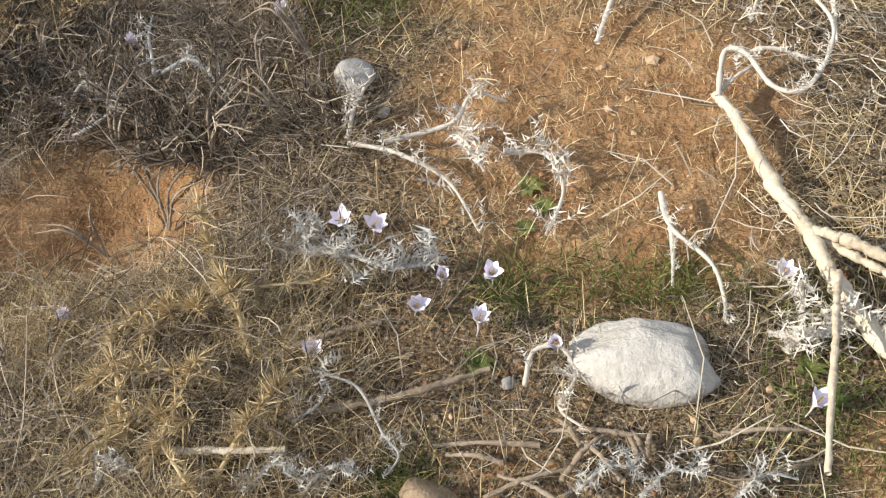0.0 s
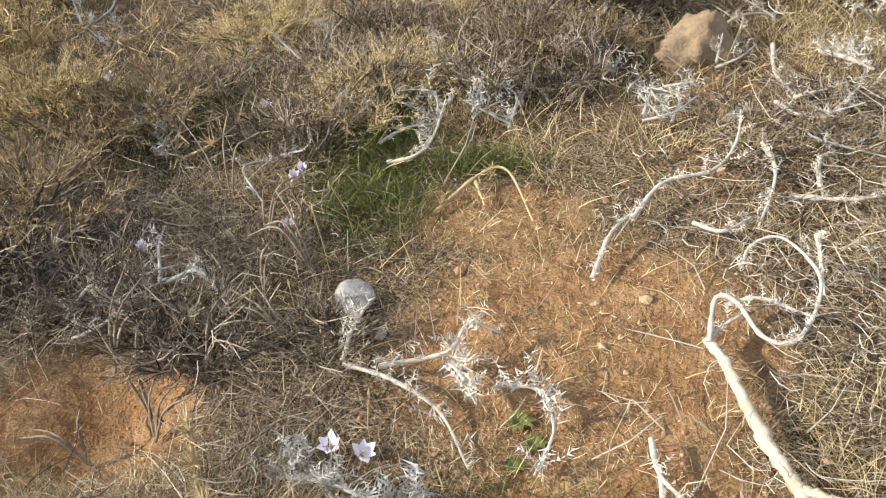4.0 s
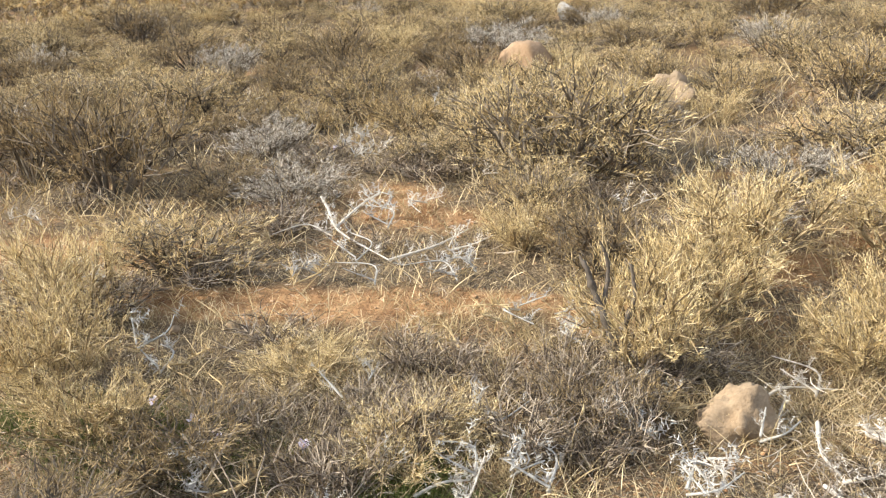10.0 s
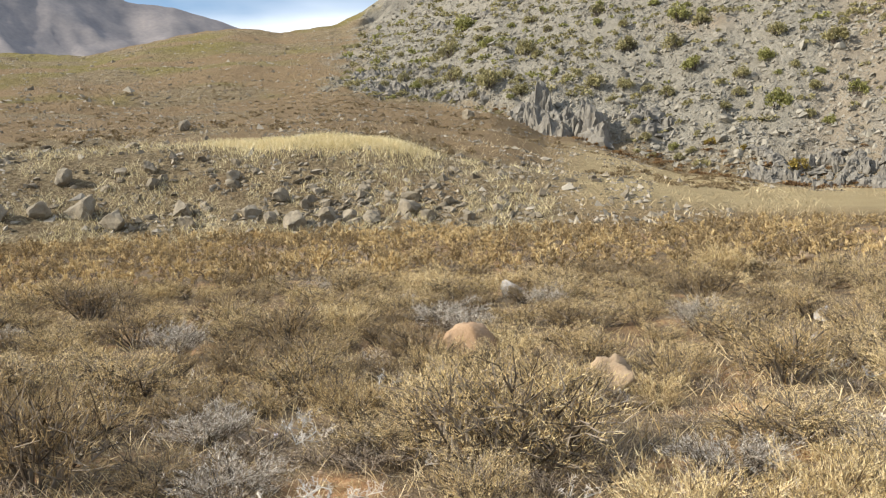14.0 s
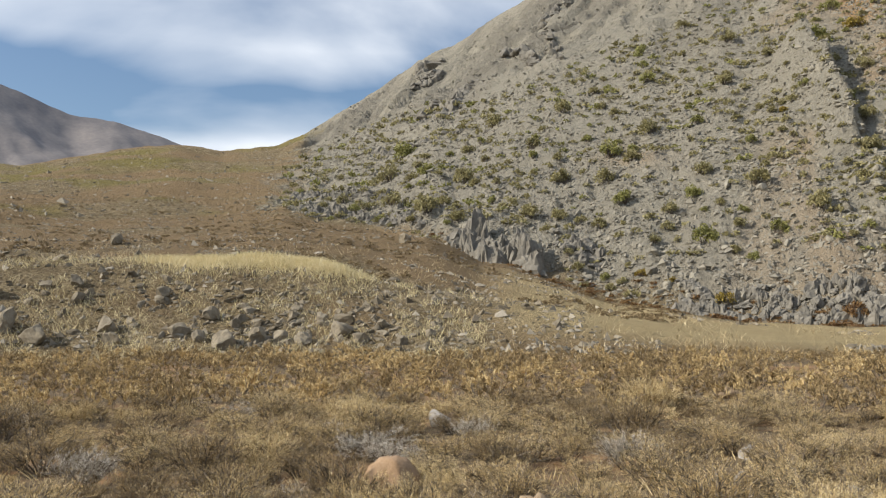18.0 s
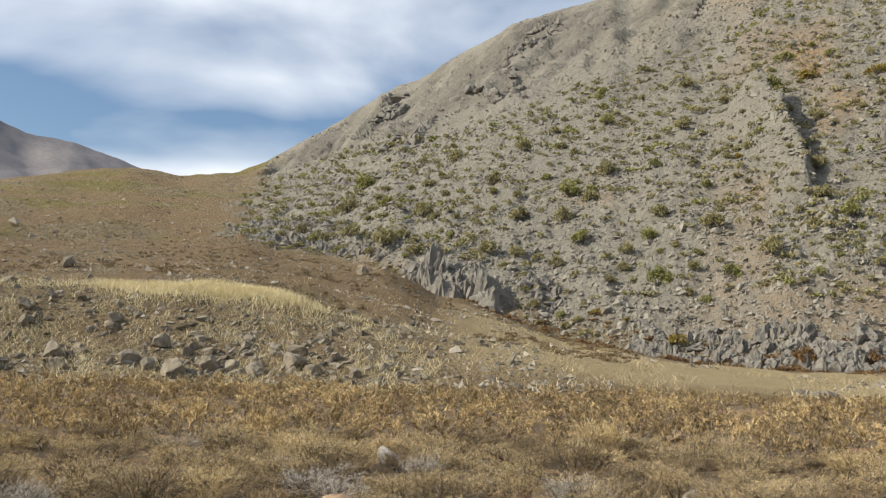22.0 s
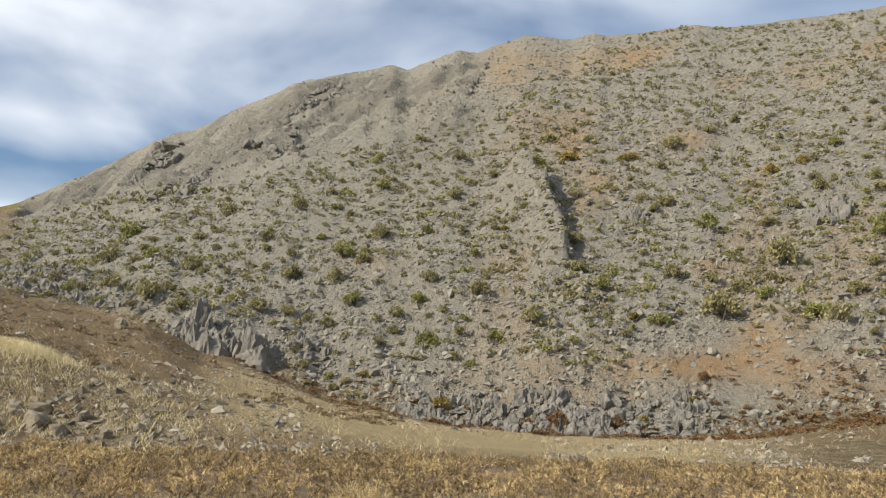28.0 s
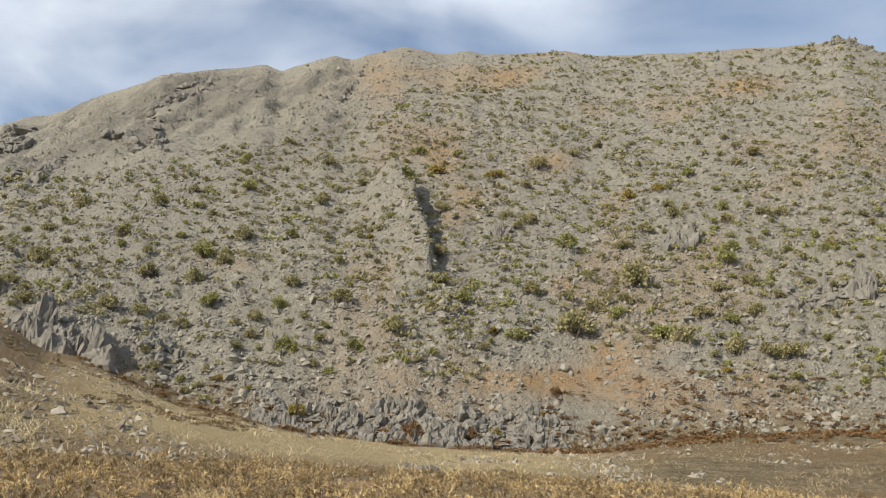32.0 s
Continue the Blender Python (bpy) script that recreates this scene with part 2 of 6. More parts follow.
def land_z(az, r, rough=True):
    """The height of the land at a bearing in degrees and a distance in metres (arrays)."""
    az, r = np.broadcast_arrays(np.asarray(az, float), np.asarray(r, float))
    x, y = r * np.sin(np.radians(az)), r * np.cos(np.radians(az))
    re, rf, rs = at_az(EDGE_R, az), at_az(FOOT_R, az), at_az(SKY_R, az)
    rt = re + 15
    h = lambda rr, el: EYE_Z + rr * np.tan(np.radians(el))
    zt, zf, zs = h(rt, at_az(TOP_EL, az)), h(rf, at_az(FOOT_EL, az)), h(rs, at_az(SKY_EL, az))
    z = np.zeros_like(r)
    u = smooth(0, 1, (r - re) / (rt - re))
    z = np.where(r > re, zt * u, z)
    u = np.clip((r - rt) / (rf - rt), 0, 1)
    z = np.where(r > rt, zt + (zf - zt) * u, z)
    u = np.clip((r - rf) / (rs - rf), 0, 1)
    z = np.where(r > rf, zf + (zs - zf) * u, z)
    z = np.where(r > rs, zs - (r - rs) * 0.35, z)
    z = np.maximum(z, np.where(r > rs, -20.0, -50.0))
    if rough:
        near = np.exp(-r / 12)
        z = z + fbm(x / 1.1, y / 1.1, 4, 11) * (0.022 + 0.05 * smooth(3, 8, r)) * smooth(0.2, 1.5, r) + fbm(x / 0.13, y / 0.13, 3, 21) * 0.014 * near
        z = z - 0.09 * np.exp(-(((x + 1.02) / 0.2) ** 2 + ((y - 1.30) / 0.24) ** 2))
        z = z + fbm(x / 6, y / 6, 3, 31) * 0.35 * smooth(25, 60, r)
        # bedrock: upright flutes and blocks on the mountain, softer on the hill
        mt = mountain_mask(az, r)
        c, s = np.radians(az) * rf * 1.3, r
        top = 1 - 0.85 * smooth(0.8, 1.0, (r - rf) / (rs - rf))
        bands = smooth(0.35, 0.0, (r - rf) / (rs - rf))
        rock = ridged(c / 4.2, s / 10, 4, 41) * (0.30 + 0.55 * bands) + fbm(c / 24, s / 26, 3, 51) * 1.3 + ridged(c / 17 + s / 60, s / 21, 3, 61) * 0.7
        rock = rock + ridged(c / 2.6, s / 3.0, 3, 45) * 0.5
        block = np.floor(fbm(c / 6, s / 6, 2, 71) * 4) * 0.25
        um = (r - rf) / (rs - rf)
        fan = np.exp(-(((az - 34.3) / 5.0) ** 2 + ((um - 0.05) / 0.06) ** 2))
        z = z + (rock + block) * mt * top * (1 - 0.75 * fan)
        # a rib that climbs the slope: gentle on one side, sheer on the other
        t = (r - 121) / 36
        off = az - (24.5 - 3.3 * t) + 0.35 * fbm(r / 5.0, az * 0, 2, 47)
        z = z + np.where((t > 0) & (t < 1.08), (2.6 + 5.4 * np.clip(t, 0, 1)) * smooth(-2.6, 0, off) * (1 - smooth(0.0, 0.6, off)) * smooth(0, 0.15, t) * (1 - smooth(0.95, 1.08, t)), 0)
        # gullies on the bare upper flank
        upper = smooth(0.35, 0.7, (r - rf) / (rs - rf)) * (1 - smooth(14, 24, az)) * mt
        z = z + (ridged(c / 15 - s / 48, s / 90, 4, 87) * 3.8 - 4.2 + ridged(c / 5 - s / 16, s / 25, 3, 88) * 3.2 + ridged(c / 2.2 - s / 9, s / 7, 3, 86) * 1.8) * upper * (1 - 0.85 * smooth(0.9, 1.0, (r - rf) / (rs - rf)))
        z = z + fbm(x / 25, y / 25, 4, 81) * 2.0 * smooth(60, 160, r) * (1 - mt) * (r < rs * 1.5)
    return z


def mountain_mask(az, r):
    """1 on the rocky mountain, 0 on the earth slopes."""
    rf, rs = at_az(FOOT_R, az), at_az(SKY_R, az)
    line = -10.9 + 2.2 * np.clip((r - rf) / (rs - rf), 0, 1)
    edge = smooth(-1.4, 1.4, az - line + fbm(r / 9.0, az / 1.1, 4, 5) * 2.4) * (1 - smooth(100, 140, az))
    return smooth(0.0, 0.03, (r - rf) / (rs - rf)) * edge * (1 - smooth(1.0, 1.3, r / rs) * 0.7)


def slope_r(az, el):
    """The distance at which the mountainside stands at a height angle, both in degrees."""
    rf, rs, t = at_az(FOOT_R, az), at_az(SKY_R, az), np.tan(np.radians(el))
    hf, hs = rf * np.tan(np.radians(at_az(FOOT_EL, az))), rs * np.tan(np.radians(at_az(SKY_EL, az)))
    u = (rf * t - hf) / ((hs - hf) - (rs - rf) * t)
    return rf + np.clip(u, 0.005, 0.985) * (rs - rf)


def place(az, r):
    """The point of the land at a bearing and distance."""
    z = float(land_z(np.array([az]), np.array([r]))[0])
    return Vector((r * math.sin(radians(az)), r * math.cos(radians(az)), z))


def ground_z(x, y):
    return land_z(np.degrees(np.arctan2(x, y)), np.hypot(x, y))


# patches of bare earth and of green grass near the path: x, y and half widths
BARE_SPOTS = [(0.08, 1.5, 0.5, 0.42), (-0.12, 1.97, 0.28, 0.16), (-1.06, 1.3, 0.34, 0.24), (0.12, 1.1, 0.34, 0.18), (-1.3, 3.75, 1.1, 0.24), (-0.4, 3.8, 0.4, 0.14), (-2.7, 4.4, 0.9, 0.3), (0.95, 4.25, 0.5, 0.16), (-1.15, 5.4, 0.4, 0.25), (1.63, 7.2, 0.6, 0.3), (1.1, 5.9, 0.4, 0.2), (0.1, 3.65, 0.3, 0.2),
              (1.6, 4.6, 0.5, 0.2), (-0.9, 5.0, 0.5, 0.2), (0.55, 0.62, 0.16, 0.12), (1.9, 6.2, 0.7, 0.3)]
GREEN_SPOTS = [(-0.5, 2.05, 0.16, 0.2), (-0.53, 2.35, 0.15, 0.2), (-1.8, 2.65, 0.3, 0.15), (0.05, 1.0, 0.22, 0.07), (-0.12, 1.0, 0.07, 0.07), (0.45, 0.68, 0.16, 0.16), (-1.35, 2.5, 0.3, 0.2),
               (0.42, 0.92, 0.08, 0.1), (-0.3, 0.6, 0.07, 0.05), (0.2, 0.98, 0.1, 0.06), (-0.2, 2.2, 0.16, 0.06)]


def spots(x, y, table):
    m = 0 * x
    for sx, sy, rx, ry in table:
        m = np.maximum(m, np.exp(-(((x - sx) / rx) ** 2 + ((y - sy) / ry) ** 2) * 1.2))
    return m


# ---- ground: one sheet from underfoot to past the skyline ----
def ground_material():
    mat, nt, bsdf = nodes_of("ground", 0.95, 0.1)
    pos = nt.nodes.new("ShaderNodeNewGeometry").outputs["Position"]
    big, mid, fine = noise_node(nt, 0.9, 5, 0.6, pos), noise_node(nt, 7, 5, 0.6, pos), noise_node(nt, 70, 4, 0.7, pos)
    soil = ramp_node(nt, mid, ((0.3, (0.21, 0.10, 0.044)), (0.5, (0.41, 0.23, 0.108)), (0.72, (0.56, 0.365, 0.195))))
    litter = ramp_node(nt, noise_node(nt, 130, 4, 0.75, pos), ((0.38, (0.035, 0.026, 0.018)), (0.5, (0.15, 0.11, 0.07)), (0.64, (0.40, 0.325, 0.215))))
    near = mix_node(nt, ramp_node(nt, math_node(nt, "ADD", math_node(nt, "MULTIPLY", big, 0.55), math_node(nt, "MULTIPLY", fine, 0.45)), ((0.36, (0, 0, 0)), (0.47, (1, 1, 1)))), soil, litter)
    near = mix_node(nt, attr_node(nt, "bare"), near, mix_node(nt, 0.25, soil, litter))
    # dry grass slopes
    f1, f2, f3 = noise_node(nt, 0.05, 5, 0.6, pos), noise_node(nt, 0.6, 6, 0.65, pos), noise_node(nt, 3.0, 4, 0.7, pos)
    slope = ramp_node(nt, f2, ((0.3, (0.14, 0.10, 0.055)), (0.5, (0.265, 0.21, 0.122)), (0.7, (0.40, 0.33, 0.205))))
    slope = mix_node(nt, ramp_node(nt, f3, ((0.47, (0, 0, 0)), (0.62, (0.75, 0.75, 0.75)))), slope, (0.14, 0.105, 0.065))
    grit = noise_node(nt, 7.0, 5, 0.75, pos)
    slope = mix_node(nt, ramp_node(nt, grit, ((0.42, (0.7, 0.7, 0.7)), (0.50, (0, 0, 0)))), slope, (0.10, 0.076, 0.046))
    slope = mix_node(nt, ramp_node(nt, grit, ((0.54, (0, 0, 0)), (0.64, (0.6, 0.6, 0.6)))), slope, (0.42, 0.36, 0.26))
    slope = mix_node(nt, attr_node(nt, "green"), slope, mix_node(nt, f2, (0.13, 0.115, 0.035), (0.25, 0.21, 0.075)))
    slope = mix_node(nt, attr_node(nt, "brown"), slope, mix_node(nt, math_node(nt, "ADD", math_node(nt, "MULTIPLY", f2, 0.4), math_node(nt, "MULTIPLY", grit, 0.6)), (0.07, 0.045, 0.024), (0.40, 0.295, 0.17)))
    slope = mix_node(nt, attr_node(nt, "pale"), slope, mix_node(nt, f2, (0.36, 0.28, 0.15), (0.50, 0.41, 0.24)))
    # limestone
    r1, r2, r3 = noise_node(nt, 0.12, 5, 0.6, pos), noise_node(nt, 0.9, 6, 0.7, pos), noise_node(nt, 4.0, 4, 0.75, pos)
    rock = ramp_node(nt, math_node(nt, "ADD", math_node(nt, "MULTIPLY", r2, 0.6), math_node(nt, "MULTIPLY", r3, 0.4)),
                     ((0.33, (0.175, 0.163, 0.134)), (0.46, (0.276, 0.258, 0.211)), (0.62, (0.352, 0.330, 0.272))))
    rock = mix_node(nt, ramp_node(nt, r1, ((0.45, (0, 0, 0)), (0.7, (0.4, 0.4, 0.4)))), rock, (0.31, 0.288, 0.232))
    ochre = mix_node(nt, r2, (0.26, 0.168, 0.085), (0.46, 0.31, 0.165))
    rock = mix_node(nt, attr_node(nt, "ochre"), rock, ochre)
    rock = mix_node(nt, attr_node(nt, "stain"), rock, mix_node(nt, r3, (0.075, 0.07, 0.062), (0.19, 0.175, 0.15)))
    far = mix_node(nt, attr_node(nt, "rock"), slope, rock)
    nt.links.new(mix_node(nt, attr_node(nt, "far"), near, far), bsdf.inputs["Base Color"])
    h = math_node(nt, "ADD", math_node(nt, "ADD", math_node(nt, "MULTIPLY", noise_node(nt, 45, 5, 0.7, pos), 0.022), math_node(nt, "MULTIPLY", noise_node(nt, 14, 4, 0.6, pos), 0.05)),
                  math_node(nt, "MULTIPLY", math_node(nt, "MULTIPLY", math_node(nt, "ADD", r2, math_node(nt, "MULTIPLY", r3, 0.5)), attr_node(nt, "far")), 1.2))
    bump_node(nt, bsdf, h, 0.9, 1.0)
    return mat


fine_az = np.arange(-50, 66.01, 0.21)
coarse_az = np.arange(69, 310 - 0.1, 3.0)
AZ = np.concatenate([fine_az, coarse_az])
wrap = lambda a: (a + 180) % 360 - 180
azw = wrap(AZ)
re_, rf_, rs_ = at_az(EDGE_R, azw), at_az(FOOT_R, azw), at_az(SKY_R, azw)
seg = lambda a, b, n: a + (b - a) * np.linspace(0, 1, n, endpoint=False)[:, None]
near_rows = np.concatenate([np.repeat(np.array([[0.003], [0.06], [0.14], [0.22]]), len(azw), 1), 0.3 * (re_[None, :] / 0.3) ** np.linspace(0, 1, 175, endpoint=False)[:, None]])
R = np.concatenate([near_rows, seg(re_, re_ + 15, 40), seg(re_ + 15, rf_, 60), seg(rf_, rs_, 195),
                    rs_[None, :] * np.array([1.0, 1.03, 1.1, 1.3, 2.0, 4.0, 12.0])[:, None]])
AZM = np.broadcast_to(azw[None, :], R.shape)
Zg = land_z(AZM, R)
Xg, Yg = R * np.sin(np.radians(AZM)), R * np.cos(np.radians(AZM))
nr, nc = R.shape
idx = np.arange(nr * nc).reshape(nr, nc)
nxt = np.roll(idx, -1, axis=1)
quads = np.stack([idx[:-1], nxt[:-1], nxt[1:], idx[1:]], -1).reshape(-1, 4)[:, ::-1]
verts = np.stack([Xg, Yg, Zg], -1).reshape(-1, 3)
me = mesh_from("ground", verts, quads, ground_material(), True)
u_m = (R - rf_) / (rs_ - rf_)
rel = lambda v: v.ravel()
mt = mountain_mask(AZM, R)
attribute(me, "far", rel(smooth(-3, 3, R - re_)))
attribute(me, "rock", rel(mt))
attribute(me, "bare", rel(np.maximum(0.5 * smooth(0.25, 0.5, fbm(Xg / 1.3 + 3.1, Yg / 1.3, 3, 91)), smooth(0.25, 0.6, spots(Xg, Yg, BARE_SPOTS))) * (R < 60)))
hill = (AZM < -8) & (R > rf_)
attribute(me, "green", rel(smooth(-0.1, 0.35, fbm(AZM / 5, R / 40, 3, 92)) * hill * 0.8))
attribute(me, "brown", rel(smooth(-0.15, 0.25, fbm(AZM / 9, R / 18, 3, 93) + 0.35 * ((AZM < 8) & (R > re_ + 30) & (R < rf_ + 8))) * np.maximum(smooth(15, 20, R - re_), 0.8 * smooth(0, 2, R - re_) * (1 - smooth(7, 11, R - re_))) * (1 - mt)))
attribute(me, "pale", rel(smooth(0, 6, AZM) * smooth(4, 10, R - re_) * (1 - smooth(-18, -6, R - rf_)) * (1 - smooth(30, 40, AZM))))
el_g = np.degrees(np.arctan2(Zg - EYE_Z, R))
# bearing, height angle, half widths and strength of the patches of ochre earth
OCHRE = [(35.5, 5.0, 1.5, 1.2, 0.85), (33, 3.4, 3.2, 0.9, 0.85), (38, 3.0, 2.5, 1.0, 0.6), (29.5, 3.2, 2.0, 0.7, 0.5), (42, 3.8, 2.5, 0.8, 0.45), (44, 1.6, 6.0, 0.9, 0.7), (24.3, 16.8, 1.3, 1.1, 0.85), (26, 14.6, 1.2, 0.8, 0.75),
         (25.1, 13.2, 1.0, 0.6, 0.6), (31.3, 17.0, 1.4, 0.7, 0.8), (43.5, 21.4, 1.8, 0.5, 1.0), (46, 15.7, 1.0, 0.6, 0.6), (44, 17.8, 2.0, 0.5, 0.4), (28.2, 22.1, 1.3, 0.6, 0.5), (20, 21.5, 1.6, 1.6, 0.5), (32.3, 9.3, 0.8, 0.6, 0.6), (11, 9.3, 2.0, 0.6, 0.35)]
attribute(me, "ochre", rel(np.clip(smooth(0.15, 0.5, fbm(AZM / 5 + 4, u_m * 6, 3, 94)) * 0.35 * smooth(12, 22, AZM)
          + sum(w_ * np.exp(-(((AZM - a_) / sa_) ** 2 + ((el_g - q_) / su_) ** 2)) for a_, q_, sa_, su_, w_ in OCHRE) * (1 + 0.5 * fbm(AZM / 0.7, el_g / 0.5, 3, 95)), 0, 1) * mt))
cc, ss = np.radians(AZM) * rf_ * 1.3, R
attribute(me, "stain", rel(smooth(0.05, 0.55, ridged(cc / 13 - ss / 42, ss / 70, 3, 89) + 0.5 * fbm(cc / 4, ss / 8, 3, 90)) * smooth(0.3, 0.6, u_m) * (1 - smooth(12, 22, AZM)) * mt * 0.5))
ground = tagged(new("ground", me), "stony hillside of orange earth, dry grass and grey limestone rock", "ground", kind="structure")

# the far mountain behind the saddle
fa = np.linspace(-75, -8, 240)
fel = np.interp(fa, [-75, -45, -33, -26.2, -23.3, -20.8, -17.4, -14, -8], [9, 13, 14.6, 12.6, 11.4, 11.2, 10.3, 9.0, 6])
rows_far = np.linspace(0, 1, 60)
RF = 1500 + 700 * rows_far[:, None] + 0 * fa
ZF = EYE_Z + RF * np.tan(np.radians(fel * (0.25 + 0.75 * rows_far[:, None])))
ZF = ZF + (ridged(fa[None, :] / 5.0 + rows_far[:, None], rows_far[:, None] * 3.5, 4, 101) * 26 + fbm(fa[None, :] / 1.3, rows_far[:, None] * 9, 4, 102) * 10) * (1 - 0.75 * rows_far[:, None] ** 3)
XF, YF = RF * np.sin(np.radians(fa)), RF * np.cos(np.radians(fa))
i2 = np.arange(ZF.size).reshape(ZF.shape)
q2 = np.stack([i2[:-1, :-1], i2[:-1, 1:], i2[1:, 1:], i2[1:, :-1]], -1).reshape(-1, 4)[:, ::-1]
far_mat = varied("far_rock", (0.13, 0.125, 0.135), (0.20, 0.185, 0.185), (0.28, 0.25, 0.235), 0.012)
tagged(new("backdrop", mesh_from("backdrop", np.stack([XF, YF, ZF], -1).reshape(-1, 3), q2, far_mat, True)),
       "bare grey-violet mountain in the far distance", "mountain", kind="structure")


# ---- shapes shared by many things ----
def ico(level):
    bm = bmesh.new()
    bmesh.ops.create_icosphere(bm, subdivisions=level, radius=1.0)
    v = np.array([p.co for p in bm.verts])
    f = np.array([[p.index for p in q.verts] for q in bm.faces])
    bm.free()
    return v, f


ICO = {k: ico(k) for k in (1, 2, 3, 4)}


def rock_shape(seed, level=2, size=(1, 1, 1), cuts=9, jag=0.12, sink=0.35, flat=(0.45, 0.8), boxy=1.0):
    """An angular stone: a ball cut by random planes and roughened, its base at z = 0."""
    rng = np.random.default_rng(seed)
    v, f = ICO[level]
    v = np.sign(v) * np.abs(v) ** boxy
    for _ in range(cuts):
        n = rng.normal(size=3)
        n /= np.linalg.norm(n)
        d = rng.uniform(*flat)
        v = v - np.maximum(0, v @ n - d)[:, None] * n
    o = rng.uniform(0, 50, 3)
    v = v * (1 + jag * fbm(v[:, 0] * 2 + o[0] + v[:, 2], v[:, 1] * 2 + o[1] - v[:, 2], 3, seed))[:, None]
    if level > 2:
        v = v * (1 + 0.35 * jag * fbm(v[:, 0] * 7 + o[2] + v[:, 2] * 5, v[:, 1] * 7 - v[:, 2] * 5, 3, seed + 5))[:, None]
    v = v * np.array(size)
    v[:, 2] += size[2] * (0.75 - sink)
    return v, f


def many(shapes, where):
    """One mesh of many pieces. where: rows of x, y, z, size x, size y, size z, turn, tilt."""
    where = np.asarray(where, float)
    vs, fs, base = [], [], 0
    pick = np.arange(len(where)) % len(shapes)
    for k, (v, f) in enumerate(shapes):
        w = where[pick == k]
        if not len(w):
            continue
        p = v[None] * w[:, None, 3:6]
        ct, st = np.cos(w[:, 7])[:, None], np.sin(w[:, 7])[:, None]
        y, z = p[..., 1] * ct - p[..., 2] * st, p[..., 1] * st + p[..., 2] * ct
        c, s = np.cos(w[:, 6])[:, None], np.sin(w[:, 6])[:, None]
        q = np.stack([p[..., 0] * c - y * s, p[..., 0] * s + y * c, z], -1) + w[:, None, :3]
        vs.append(q.reshape(-1, 3))
        fs.append((f[None] + (base + np.arange(len(w)) * len(v))[:, None, None]).reshape(-1, f.shape[1]))
        base += len(w) * len(v)
    return np.concatenate(vs), np.concatenate(fs)


def part(name, mesh, parent, label="", m=None):
    ob = new(name, mesh)
    ob.parent = parent
    if name in ("branchwork", "foliage", "crown"):
        ob["kind"] = "stuff"
    if m is not None:
        ob.matrix_basis = m
    if label:
        ob["label"] = label
    return ob


def empty(name, m, label, category, group=""):
    ob = tagged(new(name), label, category, group)
    ob.matrix_basis = m
    return ob


def ribbons(paths, widths, normals=None):
    """Blades: paths (n, k, 3), widths (n, k), each a strip of quads lying across its own side."""
    n, k, _ = paths.shape
    d = np.gradient(paths, axis=1)
    side = np.cross(d, np.broadcast_to(np.array([0.0, 0.0, 1.0]) if normals is None else normals, d.shape))
    side = side / (np.linalg.norm(side, axis=2, keepdims=True) + 1e-9)
    a, b = paths - side * widths[..., None] / 2, paths + side * widths[..., None] / 2
    v = np.stack([a, b], 2).reshape(-1, 3)
    i = (np.arange(n) * 2 * k)[:, None] + np.arange(k - 1)[None, :] * 2
    return v, np.stack([i, i + 1, i + 3, i + 2], -1).reshape(-1, 4)


def tubes(paths, radii, sides=4):
    """Twigs: paths (n, k, 3), radii (n, k), as open tubes with few sides."""
    n, k, _ = paths.shape
    d = np.gradient(paths, axis=1)
    d = d / (np.linalg.norm(d, axis=2, keepdims=True) + 1e-9)
    ref = np.where(np.abs(d[..., 2:3]) > 0.8, np.array([1.0, 0, 0]), np.array([0.0, 0, 1]))
    u = np.cross(d, ref)
    u = u / (np.linalg.norm(u, axis=2, keepdims=True) + 1e-9)
    w = np.cross(d, u)
    ang = np.arange(sides) * 2 * np.pi / sides
    ring = u[:, :, None] * np.cos(ang)[:, None] + w[:, :, None] * np.sin(ang)[:, None]
    v = (paths[:, :, None] + ring * radii[:, :, None, None]).reshape(-1, 3)
    i = (np.arange(n) * k * sides)[:, None, None] + (np.arange(k - 1) * sides)[None, :, None] + np.arange(sides)[None, None]
    j = (np.arange(n) * k * sides)[:, None, None] + (np.arange(k - 1) * sides)[None, :, None] + ((np.arange(sides) + 1) % sides)[None, None]
    return v, np.stack([i, j, j + sides, i + sides], -1).reshape(-1, 4)


def joined(*pieces):
    vs, fs, base = [], [], 0
    for v, f in pieces:
        if f.shape[1] == 3:
            f = np.concatenate([f, f[:, 2:3]], 1)
        vs.append(v)
        fs.append(f + base)
        base += len(v)
    return np.concatenate(vs), np.concatenate(fs)


# ---- the rocky mountain ----
limestone = varied("limestone", (0.15, 0.139, 0.115), (0.235, 0.219, 0.180), (0.318, 0.298, 0.247), 0.7, 0.95, "island", 0.12, 3.0, 0.16)
crag_rock = varied("crag_limestone", (0.055, 0.051, 0.045), (0.14, 0.131, 0.113), (0.24, 0.225, 0.193), 0.9, 0.95, "island", 0.12, 3.0, 0.25, (1.6, 1.6, 0.5))


def land_rows(az, r, size, tall=1.0, sink=0.25, tilt=0.25):
    """Rows for many(): pieces standing on the land."""
    n = len(az)
    z = land_z(az, r)
    x, y = r * np.sin(np.radians(az)), r * np.cos(np.radians(az))
    sx, sy, sz = (size * RNG.uniform(0.7, 1.3, n) for _ in range(3))
    sz = sz * tall
    return np.stack([x, y, z - sz * sink, sx, sy, sz, RNG.uniform(0, 6.28, n), RNG.normal(0, tilt, n)], 1)


def on_rock(az, u):
    r = at_az(FOOT_R, az) + u * (at_az(SKY_R, az) - at_az(FOOT_R, az))
    return mountain_mask(az, r + 3) > np.clip(RNG.normal(0.5, 0.25, len(az)), 0.1, 0.9)


